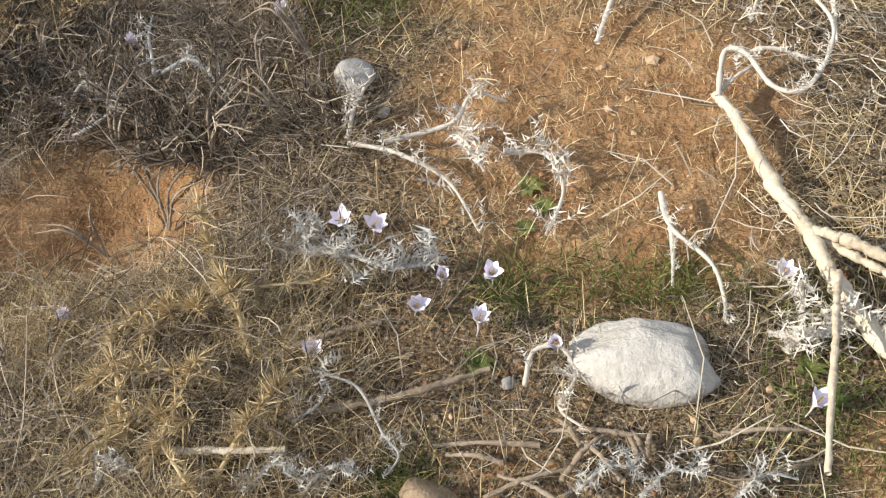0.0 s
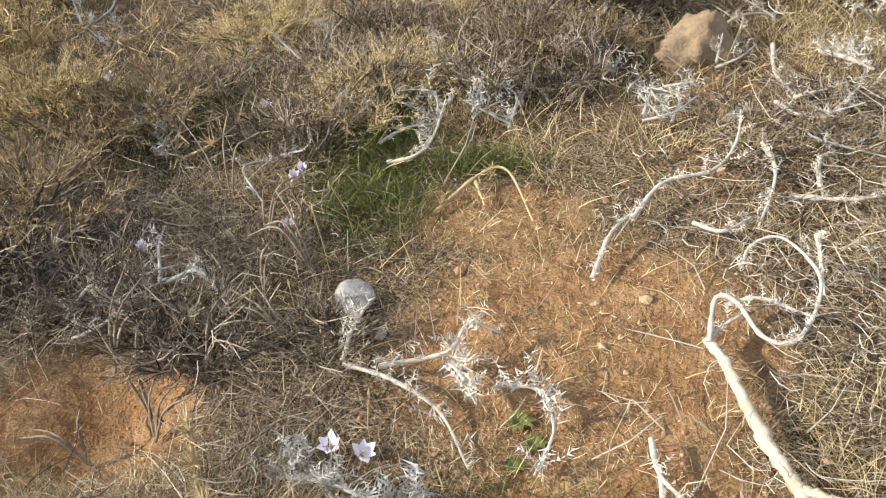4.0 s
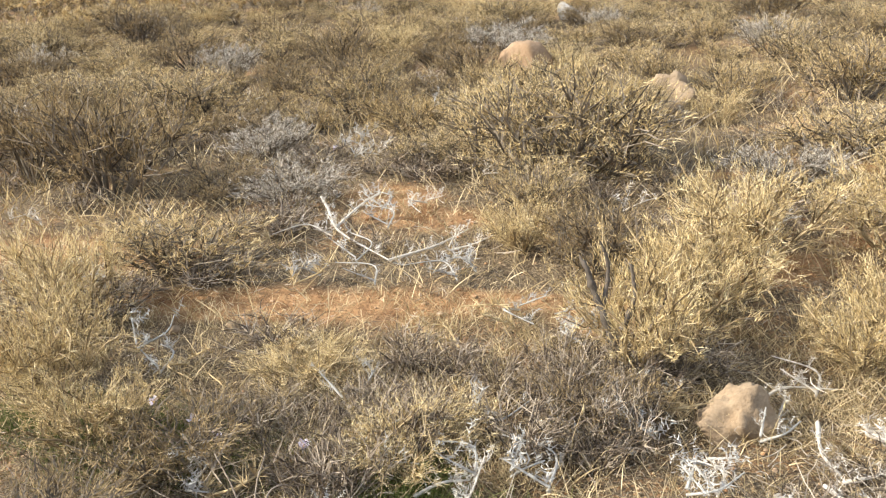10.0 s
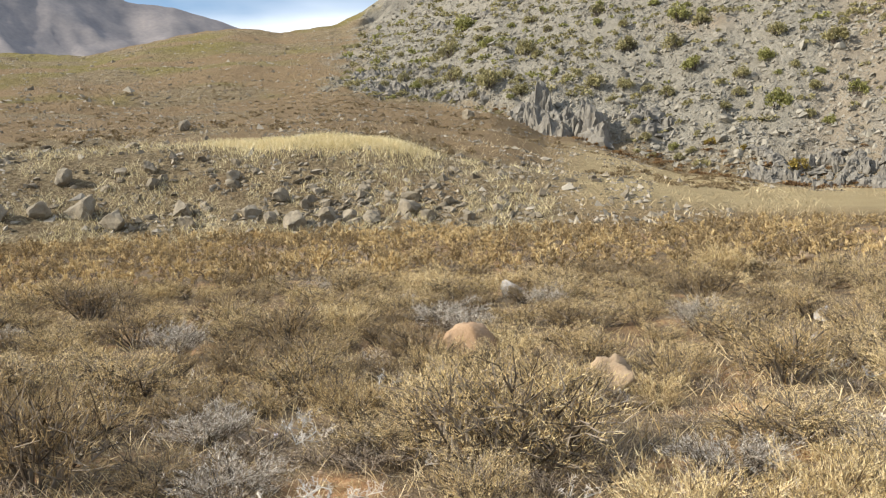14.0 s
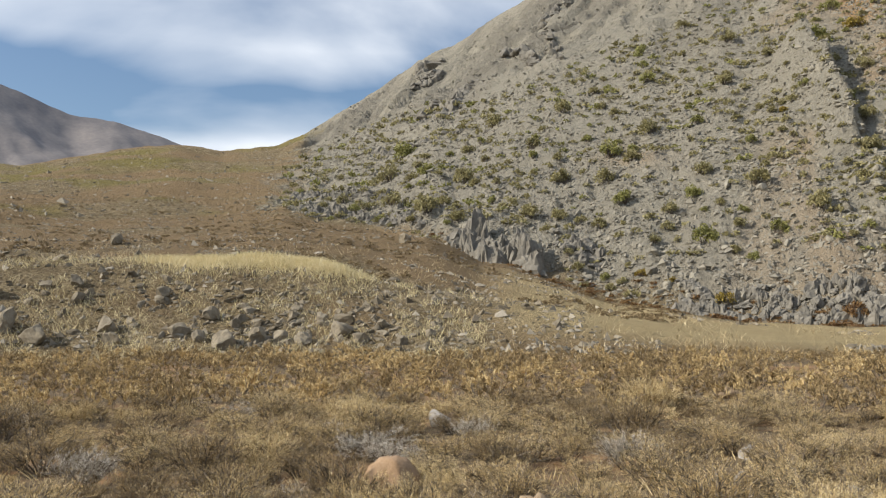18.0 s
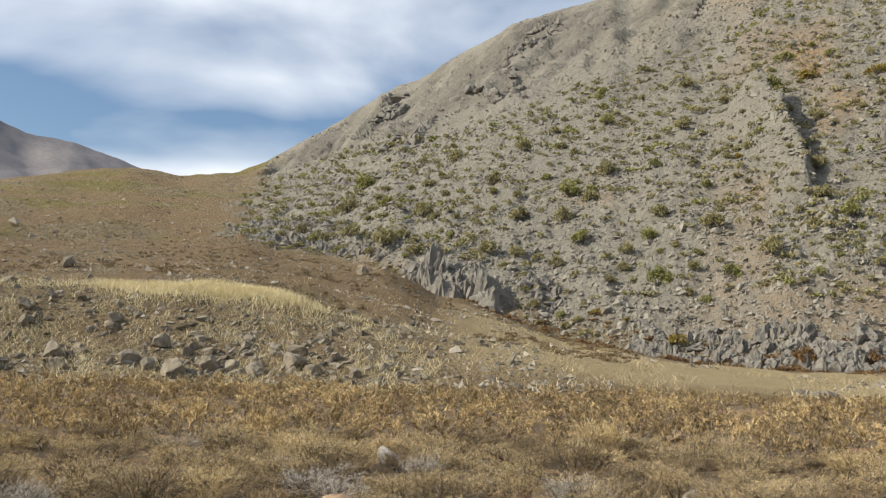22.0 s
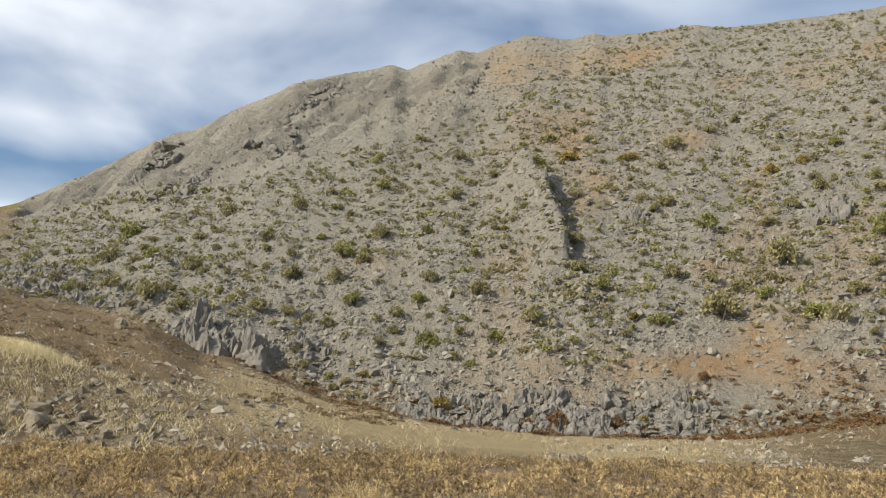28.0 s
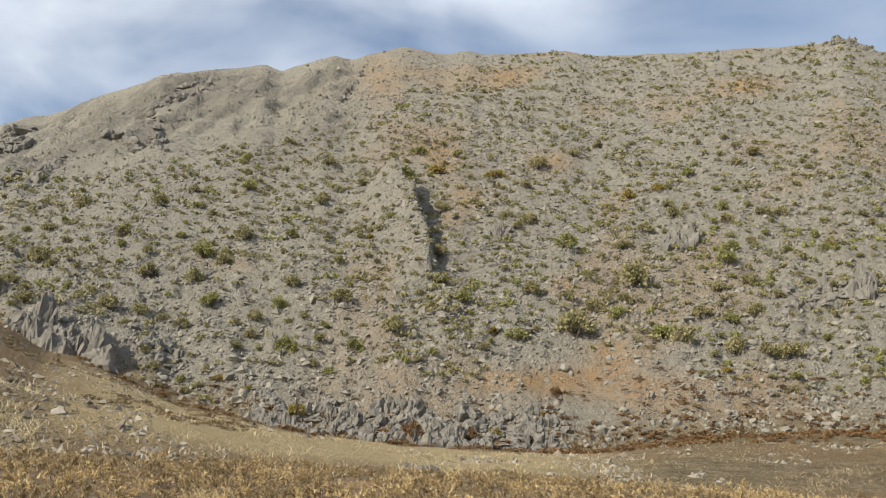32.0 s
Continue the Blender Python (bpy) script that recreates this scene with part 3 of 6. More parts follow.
STONES = [rock_shape(200 + k, 1, (0.5, 0.5, 0.5), 9, 0.35) for k in range(10)]
n = 13000
az, u = RNG.uniform(-13, 58, n), RNG.beta(0.95, 1.5, n)
keep = (RNG.random(n) > 0.7 * smooth(0.3, 0.6, u) * (1 - smooth(6, 26, az))) & (fbm(az / 2.2, u * 14, 3, 111) > -0.4 + 0.25 * smooth(0.5, 0.9, u))
keep &= np.exp(-(((az - 34.5) / 5.5) ** 2 + ((u - 0.05) / 0.05) ** 2)) < RNG.uniform(0.2, 1.0, n)
keep &= on_rock(az, u)
az, u = az[keep], u[keep]
r = at_az(FOOT_R, az) * 1.005 + u * (at_az(SKY_R, az) * 0.985 - at_az(FOOT_R, az))
size = RNG.gamma(1.5, 0.17, len(az)) + 0.28
v, f = many(STONES, land_rows(az, r, size, 1.0, 0.3))
tagged(new("scree_rocks", mesh_from("scree_rocks", v, f, limestone)), "grey limestone blocks and boulders strewn over the mountainside", "rocks", kind="stuff")

n = 52000
az, u = RNG.uniform(-13, 58, n), RNG.beta(0.95, 1.4, n)
keep = (np.exp(-(((az - 34.3) / 5.0) ** 2 + ((u - 0.05) / 0.05) ** 2)) < RNG.uniform(0.3, 1.2, n)) & (fbm(az / 1.6, u * 20, 2, 113) > -0.55) & (RNG.random(n) > 0.7 * smooth(0.3, 0.6, u) * (1 - smooth(6, 26, az)))
keep &= on_rock(az, u)
az, u = az[keep], u[keep]
r = at_az(FOOT_R, az) * 1.005 + u * (at_az(SKY_R, az) * 0.99 - at_az(FOOT_R, az))
OCTA = []
for k in range(8):
    g = np.random.default_rng(230 + k)
    p = np.array([[1, 0, 0], [0, 1, 0], [-1, 0, 0], [0, -1, 0], [0, 0, 1], [0, 0, -1]], float) * 0.5 + g.normal(0, 0.12, (6, 3))
    OCTA.append((p, np.array([[0, 1, 4], [1, 2, 4], [2, 3, 4], [3, 0, 4], [1, 0, 5], [2, 1, 5], [3, 2, 5], [0, 3, 5]])))
v, f = many(OCTA, land_rows(az, r, (RNG.gamma(2.0, 0.13, len(az)) + 0.24) * (0.8 + 0.5 * u), 0.95, -0.05, 0.5))
tagged(new("scree_rubble", mesh_from("scree_rubble", v, f, limestone)), "fine grey limestone rubble covering the mountainside", "rubble", kind="stuff")
# the larger blocks low on the scree, one by one
BLOCKS = [mesh_from("scree_block", *rock_shape(240 + k, 2, (0.5, 0.5, 0.5), 12, 0.3), limestone) for k in range(8)]
rng = np.random.default_rng(241)
for k in range(150):
    a_ = rng.uniform(-2, 55)
    p = place(a_, float(at_az(FOOT_R, a_)) + 1.5 + 30 * rng.random() ** 1.5)
    s_ = rng.uniform(0.7, 1.5)
    ob = tagged(new("scree_block", BLOCKS[k % 8]), "large grey limestone block lying low on the scree", "boulder", "blocks on the scree")
    ob.matrix_basis = Matrix.Translation(p - Vector((0, 0, 0.15 * s_))) @ Euler((rng.normal(0, 0.3), rng.normal(0, 0.3), rng.uniform(0, 6.28))).to_matrix().to_4x4() @ Matrix.Diagonal((s_, s_ * rng.uniform(0.7, 1.2), s_ * rng.uniform(0.6, 1.3), 1))

# small stones at the foot of the mountain and on the earth slopes
earth_stone = varied("earth_stone", (0.13, 0.11, 0.08), (0.225, 0.197, 0.15), (0.32, 0.29, 0.235), 2.2, 0.95, "island", 0.05, 8.0, 0.5)
n = 21000
az = RNG.uniform(-34, 58, n)
r = at_az(EDGE_R, az) + 3 + RNG.uniform(0, 1, n) ** 1.3 * (at_az(FOOT_R, az) - at_az(EDGE_R, az) + 6)
keep = fbm(az / 3.5, r / 9, 3, 121) > -0.2 + 0.35 * smooth(6, 14, az)
az, r = az[keep], r[keep]
v, f = many(OCTA, land_rows(az, r, RNG.gamma(1.5, 0.10, len(az)) + 0.06, 0.8, 0.1))
tagged(new("slope_stones", mesh_from("slope_stones", v, f, earth_stone)), "pale broken stones lying in the dry grass of the slope", "stones", kind="stuff")
n = 5000
az = RNG.uniform(-34, -6, n)
r = at_az(FOOT_R, az) + RNG.uniform(0, 1, n) * 190
v, f = many(OCTA, land_rows(az, r, RNG.gamma(1.6, 0.22, n) + 0.12, 0.8, 0.2))
tagged(new("hill_stones", mesh_from("hill_stones", v, f, earth_stone)), "small weathered stones scattered over the grassy hill", "stones", kind="stuff")


def crag(name, label, az0, az1, dr, height, seed, count, lean=0.0, slope=0.0, line=None, broad=1.0, mat=None):
    """A jagged outcrop of upright limestone blades between two bearings, dr metres past the mountain's foot, or along a line of bearings and distances."""
    rng = np.random.default_rng(seed)
    root = None
    pieces = []
    mid = place(*line[len(line) // 2]) if line else place((az0 + az1) / 2, float(at_az(FOOT_R, (az0 + az1) / 2)) + dr)
    for k in range(count):
        t = (k + rng.uniform(0, 1)) / count
        a = az0 + (az1 - az0) * t
        d = float(at_az(FOOT_R, a)) + dr + slope * t + rng.uniform(-2.0, 3.0)
        if line:
            i_ = min(int(t * (len(line) - 1)), len(line) - 2)
            w_ = t * (len(line) - 1) - i_
            a = line[i_][0] * (1 - w_) + line[i_ + 1][0] * w_ + rng.normal(0, 0.15)
            d = line[i_][1] * (1 - w_) + line[i_ + 1][1] * w_ + rng.uniform(-2.0, 2.0)
        p = place(a, d)
        hgt = height * rng.uniform(0.3, 1.1) * (0.75 + 0.5 * float(fbm(np.array([a * 0.9]), np.array([seed * 3.0]), 2, 48)[0])) * (0.55 + 0.45 * math.sin(math.pi * min(max(t, 0.08), 0.92)))
        wid = rng.uniform(0.4, 1.3) * (height / 6) ** 0.5 * broad
        v, f = rock_shape(seed * 97 + k, 3 if broad == 1 else 2, (wid, wid * rng.uniform(0.7, 1.3), hgt * 0.55), 9, 0.45, 0.25, (0.6, 0.95), 0.6)
        v[:, :2] *= (1 + 0.35 * ridged(np.arctan2(v[:, 1], v[:, 0]) * 2.2 + k, v[:, 2:3].ravel() * 0.3, 2, seed))[:, None]
        v = v * (1 - 0.5 * np.clip(v[:, 2:3] / hgt, 0, 1) ** 1.5 * np.array([1, 1, 0]))
        v[:, 0] += v[:, 2] * (lean + rng.normal(0, 0.12))
        pieces.append((mesh_from("blade", v, f, mat or crag_rock), p - Vector((0, 0, 0.25 * hgt)), rng.uniform(0, 6.28)))
    root = empty(name, Matrix.Translation(mid), label, "rock outcrop")
    for me_, p, turn in pieces:
        part("rock_blade", me_, root, m=Matrix.Translation(p - mid) @ Matrix.Rotation(turn, 4, "Z"))
    return root


crag("rock_outcrop", "jagged grey limestone crag standing at the mountain's foot", -0.3, 5.1, 2.2, 8.4, 3, 58, 0.03)
crag("rock_outcrop", "low broken limestone ledge beside the dry gully", 6.2, 9.0, 8.0, 3.6, 4, 40)
crag("rock_outcrop", "long fluted limestone band above the pale track", 13.5, 33.0, 2.0, 2.5, 5, 270)
crag("rock_outcrop", "grey broken rocks at the end of the mountain's ridge", -9.8, -2.0, 6.0, 2.6, 6, 90)
crag("rock_outcrop", "dark broken limestone among low shrubs at the ridge's end", -10.4, -4.0, 24.0, 3.0, 23, 70)
crag("rock_outcrop", "pale limestone buttress among green shrubs", 45.5, 50.5, 26.0, 5.0, 9, 50)
crag("rock_outcrop", "small dark limestone knob high among shrubs", 38.4, 40.8, 45.0, 5.0, 10, 26)
crag("rock_outcrop", "small dark limestone knob beside orange earth", 27.6, 29.2, 50.0, 4.0, 11, 18)
crag("rock_outcrop", "dark rock step on the far skyline ridge", 0, 0, 0, 9.0, 12, 16, line=((-2.3, 331), (-1.5, 334), (-0.6, 333)), broad=2.4)
crag("rock_outcrop", "broken dark cliffs below the mountain's crest", 5.5, 9.0, 165.0, 5.0, 13, 44, line=((5.6, 258), (6.6, 266), (7.8, 272), (8.9, 284)), broad=1.6)
crag("rock_outcrop", "pale fluted limestone rib climbing the slope", 0, 0, 0, 2.0, 16, 44, line=((21.5, 146), (22.8, 138), (23.4, 131), (24.2, 126), (25.0, 113)), mat=limestone)
crag("rock_outcrop", "grey rock rib on the bare upper flank", 0, 0, 0, 4.5, 17, 40, line=((3.6, 238), (4.8, 228), (5.4, 214)), broad=1.8)
crag("rock_outcrop", "weathered grey rib on the upper flank", 0, 0, 0, 4.5, 18, 40, line=((1.4, 240), (0.9, 231), (0.0, 216), (-1.0, 205)), broad=1.8)
crag("rock_outcrop", "broken rock rib above the saddle", 0, 0, 0, 4.0, 19, 34, line=((-1.2, 232), (-1.7, 220), (-2.6, 205)), broad=1.8)
crag("rock_outcrop", "dark overhanging ledge below the skyline", 0, 0, 0, 5.0, 20, 26, line=((-2.6, 284), (-1.9, 287), (-0.9, 290)), broad=2.0)
crag("rock_outcrop", "grey rocks low on the bare flank", 0, 0, 0, 3.5, 21, 40, line=((5.9, 252), (6.3, 238), (6.0, 222), (6.8, 205)), broad=1.6)
crag("rock_outcrop", "rough ledges under the stony ridge", 0, 0, 0, 3.0, 22, 44, line=((-6.0, 215), (-4.2, 200), (-2.0, 190), (0.5, 184)), broad=1.6)
crag("rock_outcrop", "dark broken step of rock just below the crest", 0, 0, 0, 8.0, 24, 20, line=((7.2, 288), (8.2, 292), (9.2, 296)), broad=2.0)
crag("rock_outcrop", "narrow dark rib of rock below the crest", 17.2, 18.6, 140.0, 5.0, 14, 20, 0.0, 30.0)
crag("rock_outcrop", "grey rock tower at the end of the skyline", 48.3, 50.3, 178.0, 6.5, 15, 12)


# ---- shrubs on the mountain ----
def leaf_material(name, dark, mid, light, spread=0.5):
    mat = varied(name, dark, mid, light, 0.6, 0.75, "island", 0, 60, spread)
    nt = mat.node_tree
    out, bsdf = nt.nodes["Material Output"], nt.nodes["Principled BSDF"]
    tr, mx = nt.nodes.new("ShaderNodeBsdfTranslucent"), nt.nodes.new("ShaderNodeMixShader")
    nt.links.new(bsdf.inputs["Base Color"].links[0].from_socket, tr.inputs["Color"])
    mx.inputs[0].default_value = 0.22
    nt.links.new(bsdf.outputs[0], mx.inputs[1])
    nt.links.new(tr.outputs[0], mx.inputs[2])
    nt.links.new(mx.outputs[0], out.inputs["Surface"])
    return mat


olive = leaf_material("olive_leaf", (0.155, 0.138, 0.062), (0.27, 0.242, 0.115), (0.38, 0.345, 0.18))
green = leaf_material("green_leaf", (0.13, 0.13, 0.04), (0.24, 0.237, 0.08), (0.345, 0.335, 0.13))
yellow = leaf_material("yellow_leaf", (0.15, 0.11, 0.02), (0.27, 0.20, 0.04), (0.36, 0.28, 0.08))
rusty = leaf_material("rusty_leaf", (0.11, 0.06, 0.03), (0.20, 0.115, 0.05), (0.28, 0.18, 0.08))
bark = varied("bark", (0.05, 0.04, 0.03), (0.12, 0.10, 0.08), (0.2, 0.17, 0.14), 6, 0.9, "", 0.01, 30)


def crown(seed, leaves, leaf, flat=0.62):
    """A lumpy crown of small leaf sprays, one unit across, its foot at z = 0."""
    rng = np.random.default_rng(seed)
    ang, off = rng.uniform(0, 6.28, 12), 0.36 * np.sqrt(rng.uniform(0, 1, 12))
    lobes = np.stack([np.cos(ang) * off, np.sin(ang) * off * 0.85, (0.12 + 0.26 * (1 - (off / 0.36) ** 2) * rng.uniform(0.6, 1.1, 12)) * flat / 0.62], 1)
    rad = rng.uniform(0.11, 0.2, 12)
    k = rng.integers(0, 12, leaves)
    d = rng.normal(size=(leaves, 3))
    d /= np.linalg.norm(d, axis=1, keepdims=True)
    p = lobes[k] + d * rad[k, None] * rng.uniform(0.3, 1.1, leaves)[:, None] * np.array([1, 1, 0.85])
    p[:, 2] = np.maximum(p[:, 2], 0.02)
    t = rng.normal(size=(leaves, 3)) + d * 0.8 + np.array([0, 0, 0.4])
    t /= np.linalg.norm(t, axis=1, keepdims=True)
    s = np.cross(t, rng.normal(size=(leaves, 3)))
    s /= np.linalg.norm(s, axis=1, keepdims=True)
    ln = leaf * rng.uniform(0.6, 1.4, leaves)[:, None]
    q = np.stack([p - t * ln * 0.5, p + s * ln * 0.32, p + t * ln * 0.6, p - s * ln * 0.32], 1)
    return q.reshape(-1, 3), np.arange(leaves * 4).reshape(-1, 4)


def stems(seed, count, height, spread, radius):
    rng = np.random.default_rng(seed)
    a = rng.uniform(0, 6.28, count)
    tip = np.stack([np.cos(a) * spread * rng.uniform(0.3, 1, count), np.sin(a) * spread * rng.uniform(0.3, 1, count), height * rng.uniform(0.6, 1, count)], 1)
    foot = tip * np.array([0.12, 0.12, 0]) - np.array([0, 0, 0.03])
    mid = (foot + tip) / 2 + rng.normal(0, 0.05, (count, 3)) * height
    paths = np.stack([foot, mid, tip], 1)
    return tubes(paths, np.array([1.0, 0.7, 0.3])[None] * radius * rng.uniform(0.6, 1.2, count)[:, None], 4)


CROWNS = [crown(300 + k, 850, 0.062) for k in range(6)]
STEM_V = stems(320, 9, 0.4, 0.3, 0.018)
stem_me = mesh_from("shrub_stems", *STEM_V, bark)
SHRUB = {}
for kind, mat in (("olive", olive), ("green", green), ("yellow", yellow), ("rusty", rusty)):
    SHRUB[kind] = [mesh_from("shrub_crown", *CROWNS[k], mat) for k in range(6)]
SHRUB_LABEL = {"olive": "rounded grey-green shrub growing among limestone rocks", "green": "dense fresh green shrub on the rocky slope",
               "yellow": "yellow autumn shrub at the mountain's foot", "rusty": "rust-brown shrub at the edge of the scree"}


def shrub(az, r, width, kind, k):
    p = place(az, r)
    m = Matrix.Translation(p - Vector((0, 0, 0.05 * width))) @ Matrix.Rotation(k * 2.399, 4, "Z") @ Matrix.Diagonal((width, width, width * (0.95 + 0.3 * ((k * 7) % 5) / 4), 1))
    root = empty("shrub", m, SHRUB_LABEL[kind], "shrub", "shrubs on the mountain")
    part("crown", SHRUB[kind][k % 6], root)
    part("branchwork", stem_me, root)


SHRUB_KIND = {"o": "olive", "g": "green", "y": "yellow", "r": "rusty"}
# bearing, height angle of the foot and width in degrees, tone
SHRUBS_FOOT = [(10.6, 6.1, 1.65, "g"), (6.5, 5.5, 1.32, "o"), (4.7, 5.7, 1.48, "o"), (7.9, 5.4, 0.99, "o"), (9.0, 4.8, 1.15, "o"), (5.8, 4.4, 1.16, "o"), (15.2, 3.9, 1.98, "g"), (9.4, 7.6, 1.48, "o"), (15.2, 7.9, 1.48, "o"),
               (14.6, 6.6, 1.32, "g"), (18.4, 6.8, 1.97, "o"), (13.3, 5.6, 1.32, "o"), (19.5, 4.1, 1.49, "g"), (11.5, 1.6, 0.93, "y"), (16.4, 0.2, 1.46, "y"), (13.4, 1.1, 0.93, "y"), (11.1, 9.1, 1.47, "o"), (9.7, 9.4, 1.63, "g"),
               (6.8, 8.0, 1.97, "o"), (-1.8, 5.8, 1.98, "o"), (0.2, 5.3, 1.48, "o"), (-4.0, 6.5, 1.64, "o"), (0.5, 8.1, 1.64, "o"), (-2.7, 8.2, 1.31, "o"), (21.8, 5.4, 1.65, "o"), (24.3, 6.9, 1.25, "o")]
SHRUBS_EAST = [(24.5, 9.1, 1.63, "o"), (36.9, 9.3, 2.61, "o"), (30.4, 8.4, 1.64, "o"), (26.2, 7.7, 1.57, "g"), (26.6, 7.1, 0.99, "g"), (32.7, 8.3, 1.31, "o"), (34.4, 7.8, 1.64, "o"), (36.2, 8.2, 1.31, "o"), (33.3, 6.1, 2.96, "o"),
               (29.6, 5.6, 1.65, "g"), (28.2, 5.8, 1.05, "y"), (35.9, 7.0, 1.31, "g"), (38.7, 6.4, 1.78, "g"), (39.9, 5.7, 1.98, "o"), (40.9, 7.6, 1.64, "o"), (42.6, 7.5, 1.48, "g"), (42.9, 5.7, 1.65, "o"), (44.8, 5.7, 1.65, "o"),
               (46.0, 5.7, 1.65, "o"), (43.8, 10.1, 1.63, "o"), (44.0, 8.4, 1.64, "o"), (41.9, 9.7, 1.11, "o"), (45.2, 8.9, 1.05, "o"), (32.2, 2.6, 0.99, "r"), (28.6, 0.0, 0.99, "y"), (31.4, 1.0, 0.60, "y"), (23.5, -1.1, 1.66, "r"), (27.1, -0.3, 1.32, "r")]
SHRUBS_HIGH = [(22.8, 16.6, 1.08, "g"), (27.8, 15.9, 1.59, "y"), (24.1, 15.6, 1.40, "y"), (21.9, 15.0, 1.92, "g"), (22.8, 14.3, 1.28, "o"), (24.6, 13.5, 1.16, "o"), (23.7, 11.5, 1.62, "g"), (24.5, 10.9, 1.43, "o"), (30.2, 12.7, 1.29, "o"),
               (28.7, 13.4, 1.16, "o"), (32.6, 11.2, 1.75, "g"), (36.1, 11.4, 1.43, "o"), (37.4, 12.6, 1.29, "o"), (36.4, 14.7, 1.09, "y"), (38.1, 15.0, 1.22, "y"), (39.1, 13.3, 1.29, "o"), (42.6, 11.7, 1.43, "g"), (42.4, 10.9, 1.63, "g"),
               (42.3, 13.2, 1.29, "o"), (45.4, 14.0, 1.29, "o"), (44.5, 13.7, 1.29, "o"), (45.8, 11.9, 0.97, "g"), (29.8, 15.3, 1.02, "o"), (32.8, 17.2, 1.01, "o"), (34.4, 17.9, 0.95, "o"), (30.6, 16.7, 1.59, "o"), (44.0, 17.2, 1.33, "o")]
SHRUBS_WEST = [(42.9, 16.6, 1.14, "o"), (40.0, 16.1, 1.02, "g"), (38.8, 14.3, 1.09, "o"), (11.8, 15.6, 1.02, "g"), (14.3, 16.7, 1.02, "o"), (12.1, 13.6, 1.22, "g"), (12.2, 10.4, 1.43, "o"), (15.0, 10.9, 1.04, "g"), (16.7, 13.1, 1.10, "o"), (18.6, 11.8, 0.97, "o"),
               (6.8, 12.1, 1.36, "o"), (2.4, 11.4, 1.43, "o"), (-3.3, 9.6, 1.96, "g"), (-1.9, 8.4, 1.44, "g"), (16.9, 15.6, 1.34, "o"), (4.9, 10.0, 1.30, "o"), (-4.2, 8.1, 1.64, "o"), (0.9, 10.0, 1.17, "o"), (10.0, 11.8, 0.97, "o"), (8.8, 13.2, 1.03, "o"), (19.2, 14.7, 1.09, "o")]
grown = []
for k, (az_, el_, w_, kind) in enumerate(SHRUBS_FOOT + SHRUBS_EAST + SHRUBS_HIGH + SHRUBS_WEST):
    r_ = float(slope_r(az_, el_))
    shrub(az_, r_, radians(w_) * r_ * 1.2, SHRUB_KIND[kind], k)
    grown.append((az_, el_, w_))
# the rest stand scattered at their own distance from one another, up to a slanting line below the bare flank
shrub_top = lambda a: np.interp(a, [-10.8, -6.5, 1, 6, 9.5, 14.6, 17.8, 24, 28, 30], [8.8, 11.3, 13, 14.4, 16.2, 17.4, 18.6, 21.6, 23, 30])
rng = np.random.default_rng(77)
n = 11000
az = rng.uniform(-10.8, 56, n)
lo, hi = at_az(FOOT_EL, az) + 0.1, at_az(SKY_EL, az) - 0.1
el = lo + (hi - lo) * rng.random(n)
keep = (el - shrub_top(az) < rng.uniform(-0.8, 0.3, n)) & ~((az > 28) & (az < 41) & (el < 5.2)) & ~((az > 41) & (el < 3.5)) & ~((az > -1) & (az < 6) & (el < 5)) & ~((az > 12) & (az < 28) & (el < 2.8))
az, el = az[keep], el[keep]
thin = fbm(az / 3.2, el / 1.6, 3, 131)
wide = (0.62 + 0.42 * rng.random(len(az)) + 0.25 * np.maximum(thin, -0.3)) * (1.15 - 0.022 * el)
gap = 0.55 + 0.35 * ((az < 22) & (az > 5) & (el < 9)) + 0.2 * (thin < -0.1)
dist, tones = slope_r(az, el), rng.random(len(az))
seen = np.zeros((len(grown) + len(az), 3))
seen[:len(grown)] = grown
m, k, low_rows = len(grown), 0, []
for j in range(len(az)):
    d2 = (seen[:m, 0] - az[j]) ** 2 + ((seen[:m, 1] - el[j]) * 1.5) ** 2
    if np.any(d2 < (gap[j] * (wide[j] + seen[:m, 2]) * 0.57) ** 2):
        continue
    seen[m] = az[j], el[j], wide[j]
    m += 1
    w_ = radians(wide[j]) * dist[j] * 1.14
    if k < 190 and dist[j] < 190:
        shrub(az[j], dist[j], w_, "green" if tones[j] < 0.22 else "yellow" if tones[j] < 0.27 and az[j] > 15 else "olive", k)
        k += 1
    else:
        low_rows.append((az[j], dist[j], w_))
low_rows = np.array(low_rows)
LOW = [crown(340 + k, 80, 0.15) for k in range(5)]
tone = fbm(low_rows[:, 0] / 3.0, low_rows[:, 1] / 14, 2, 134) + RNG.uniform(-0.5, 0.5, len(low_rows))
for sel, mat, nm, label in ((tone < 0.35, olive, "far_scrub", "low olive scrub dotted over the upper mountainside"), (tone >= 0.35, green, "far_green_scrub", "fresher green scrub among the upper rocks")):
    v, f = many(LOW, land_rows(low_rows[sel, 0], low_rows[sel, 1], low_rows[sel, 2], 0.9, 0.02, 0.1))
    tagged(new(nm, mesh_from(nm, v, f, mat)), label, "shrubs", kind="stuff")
# low yellow and rusty growth along the foot of the mountain
az = np.concatenate([RNG.uniform(-3, 56, 420), RNG.uniform(31, 57, 600)])
r = at_az(FOOT_R, az) + np.concatenate([RNG.normal(0, 2.0, 420), RNG.normal(-2, 6.0, 600)])
v, f = many(LOW, land_rows(az, r, RNG.uniform(0.6, 1.7, 1020), 0.6, 0.02, 0.1))
tagged(new("foot_scrub", mesh_from("foot_scrub", v, f, rusty)), "low rust-coloured plants along the foot of the scree", "shrubs", kind="stuff")

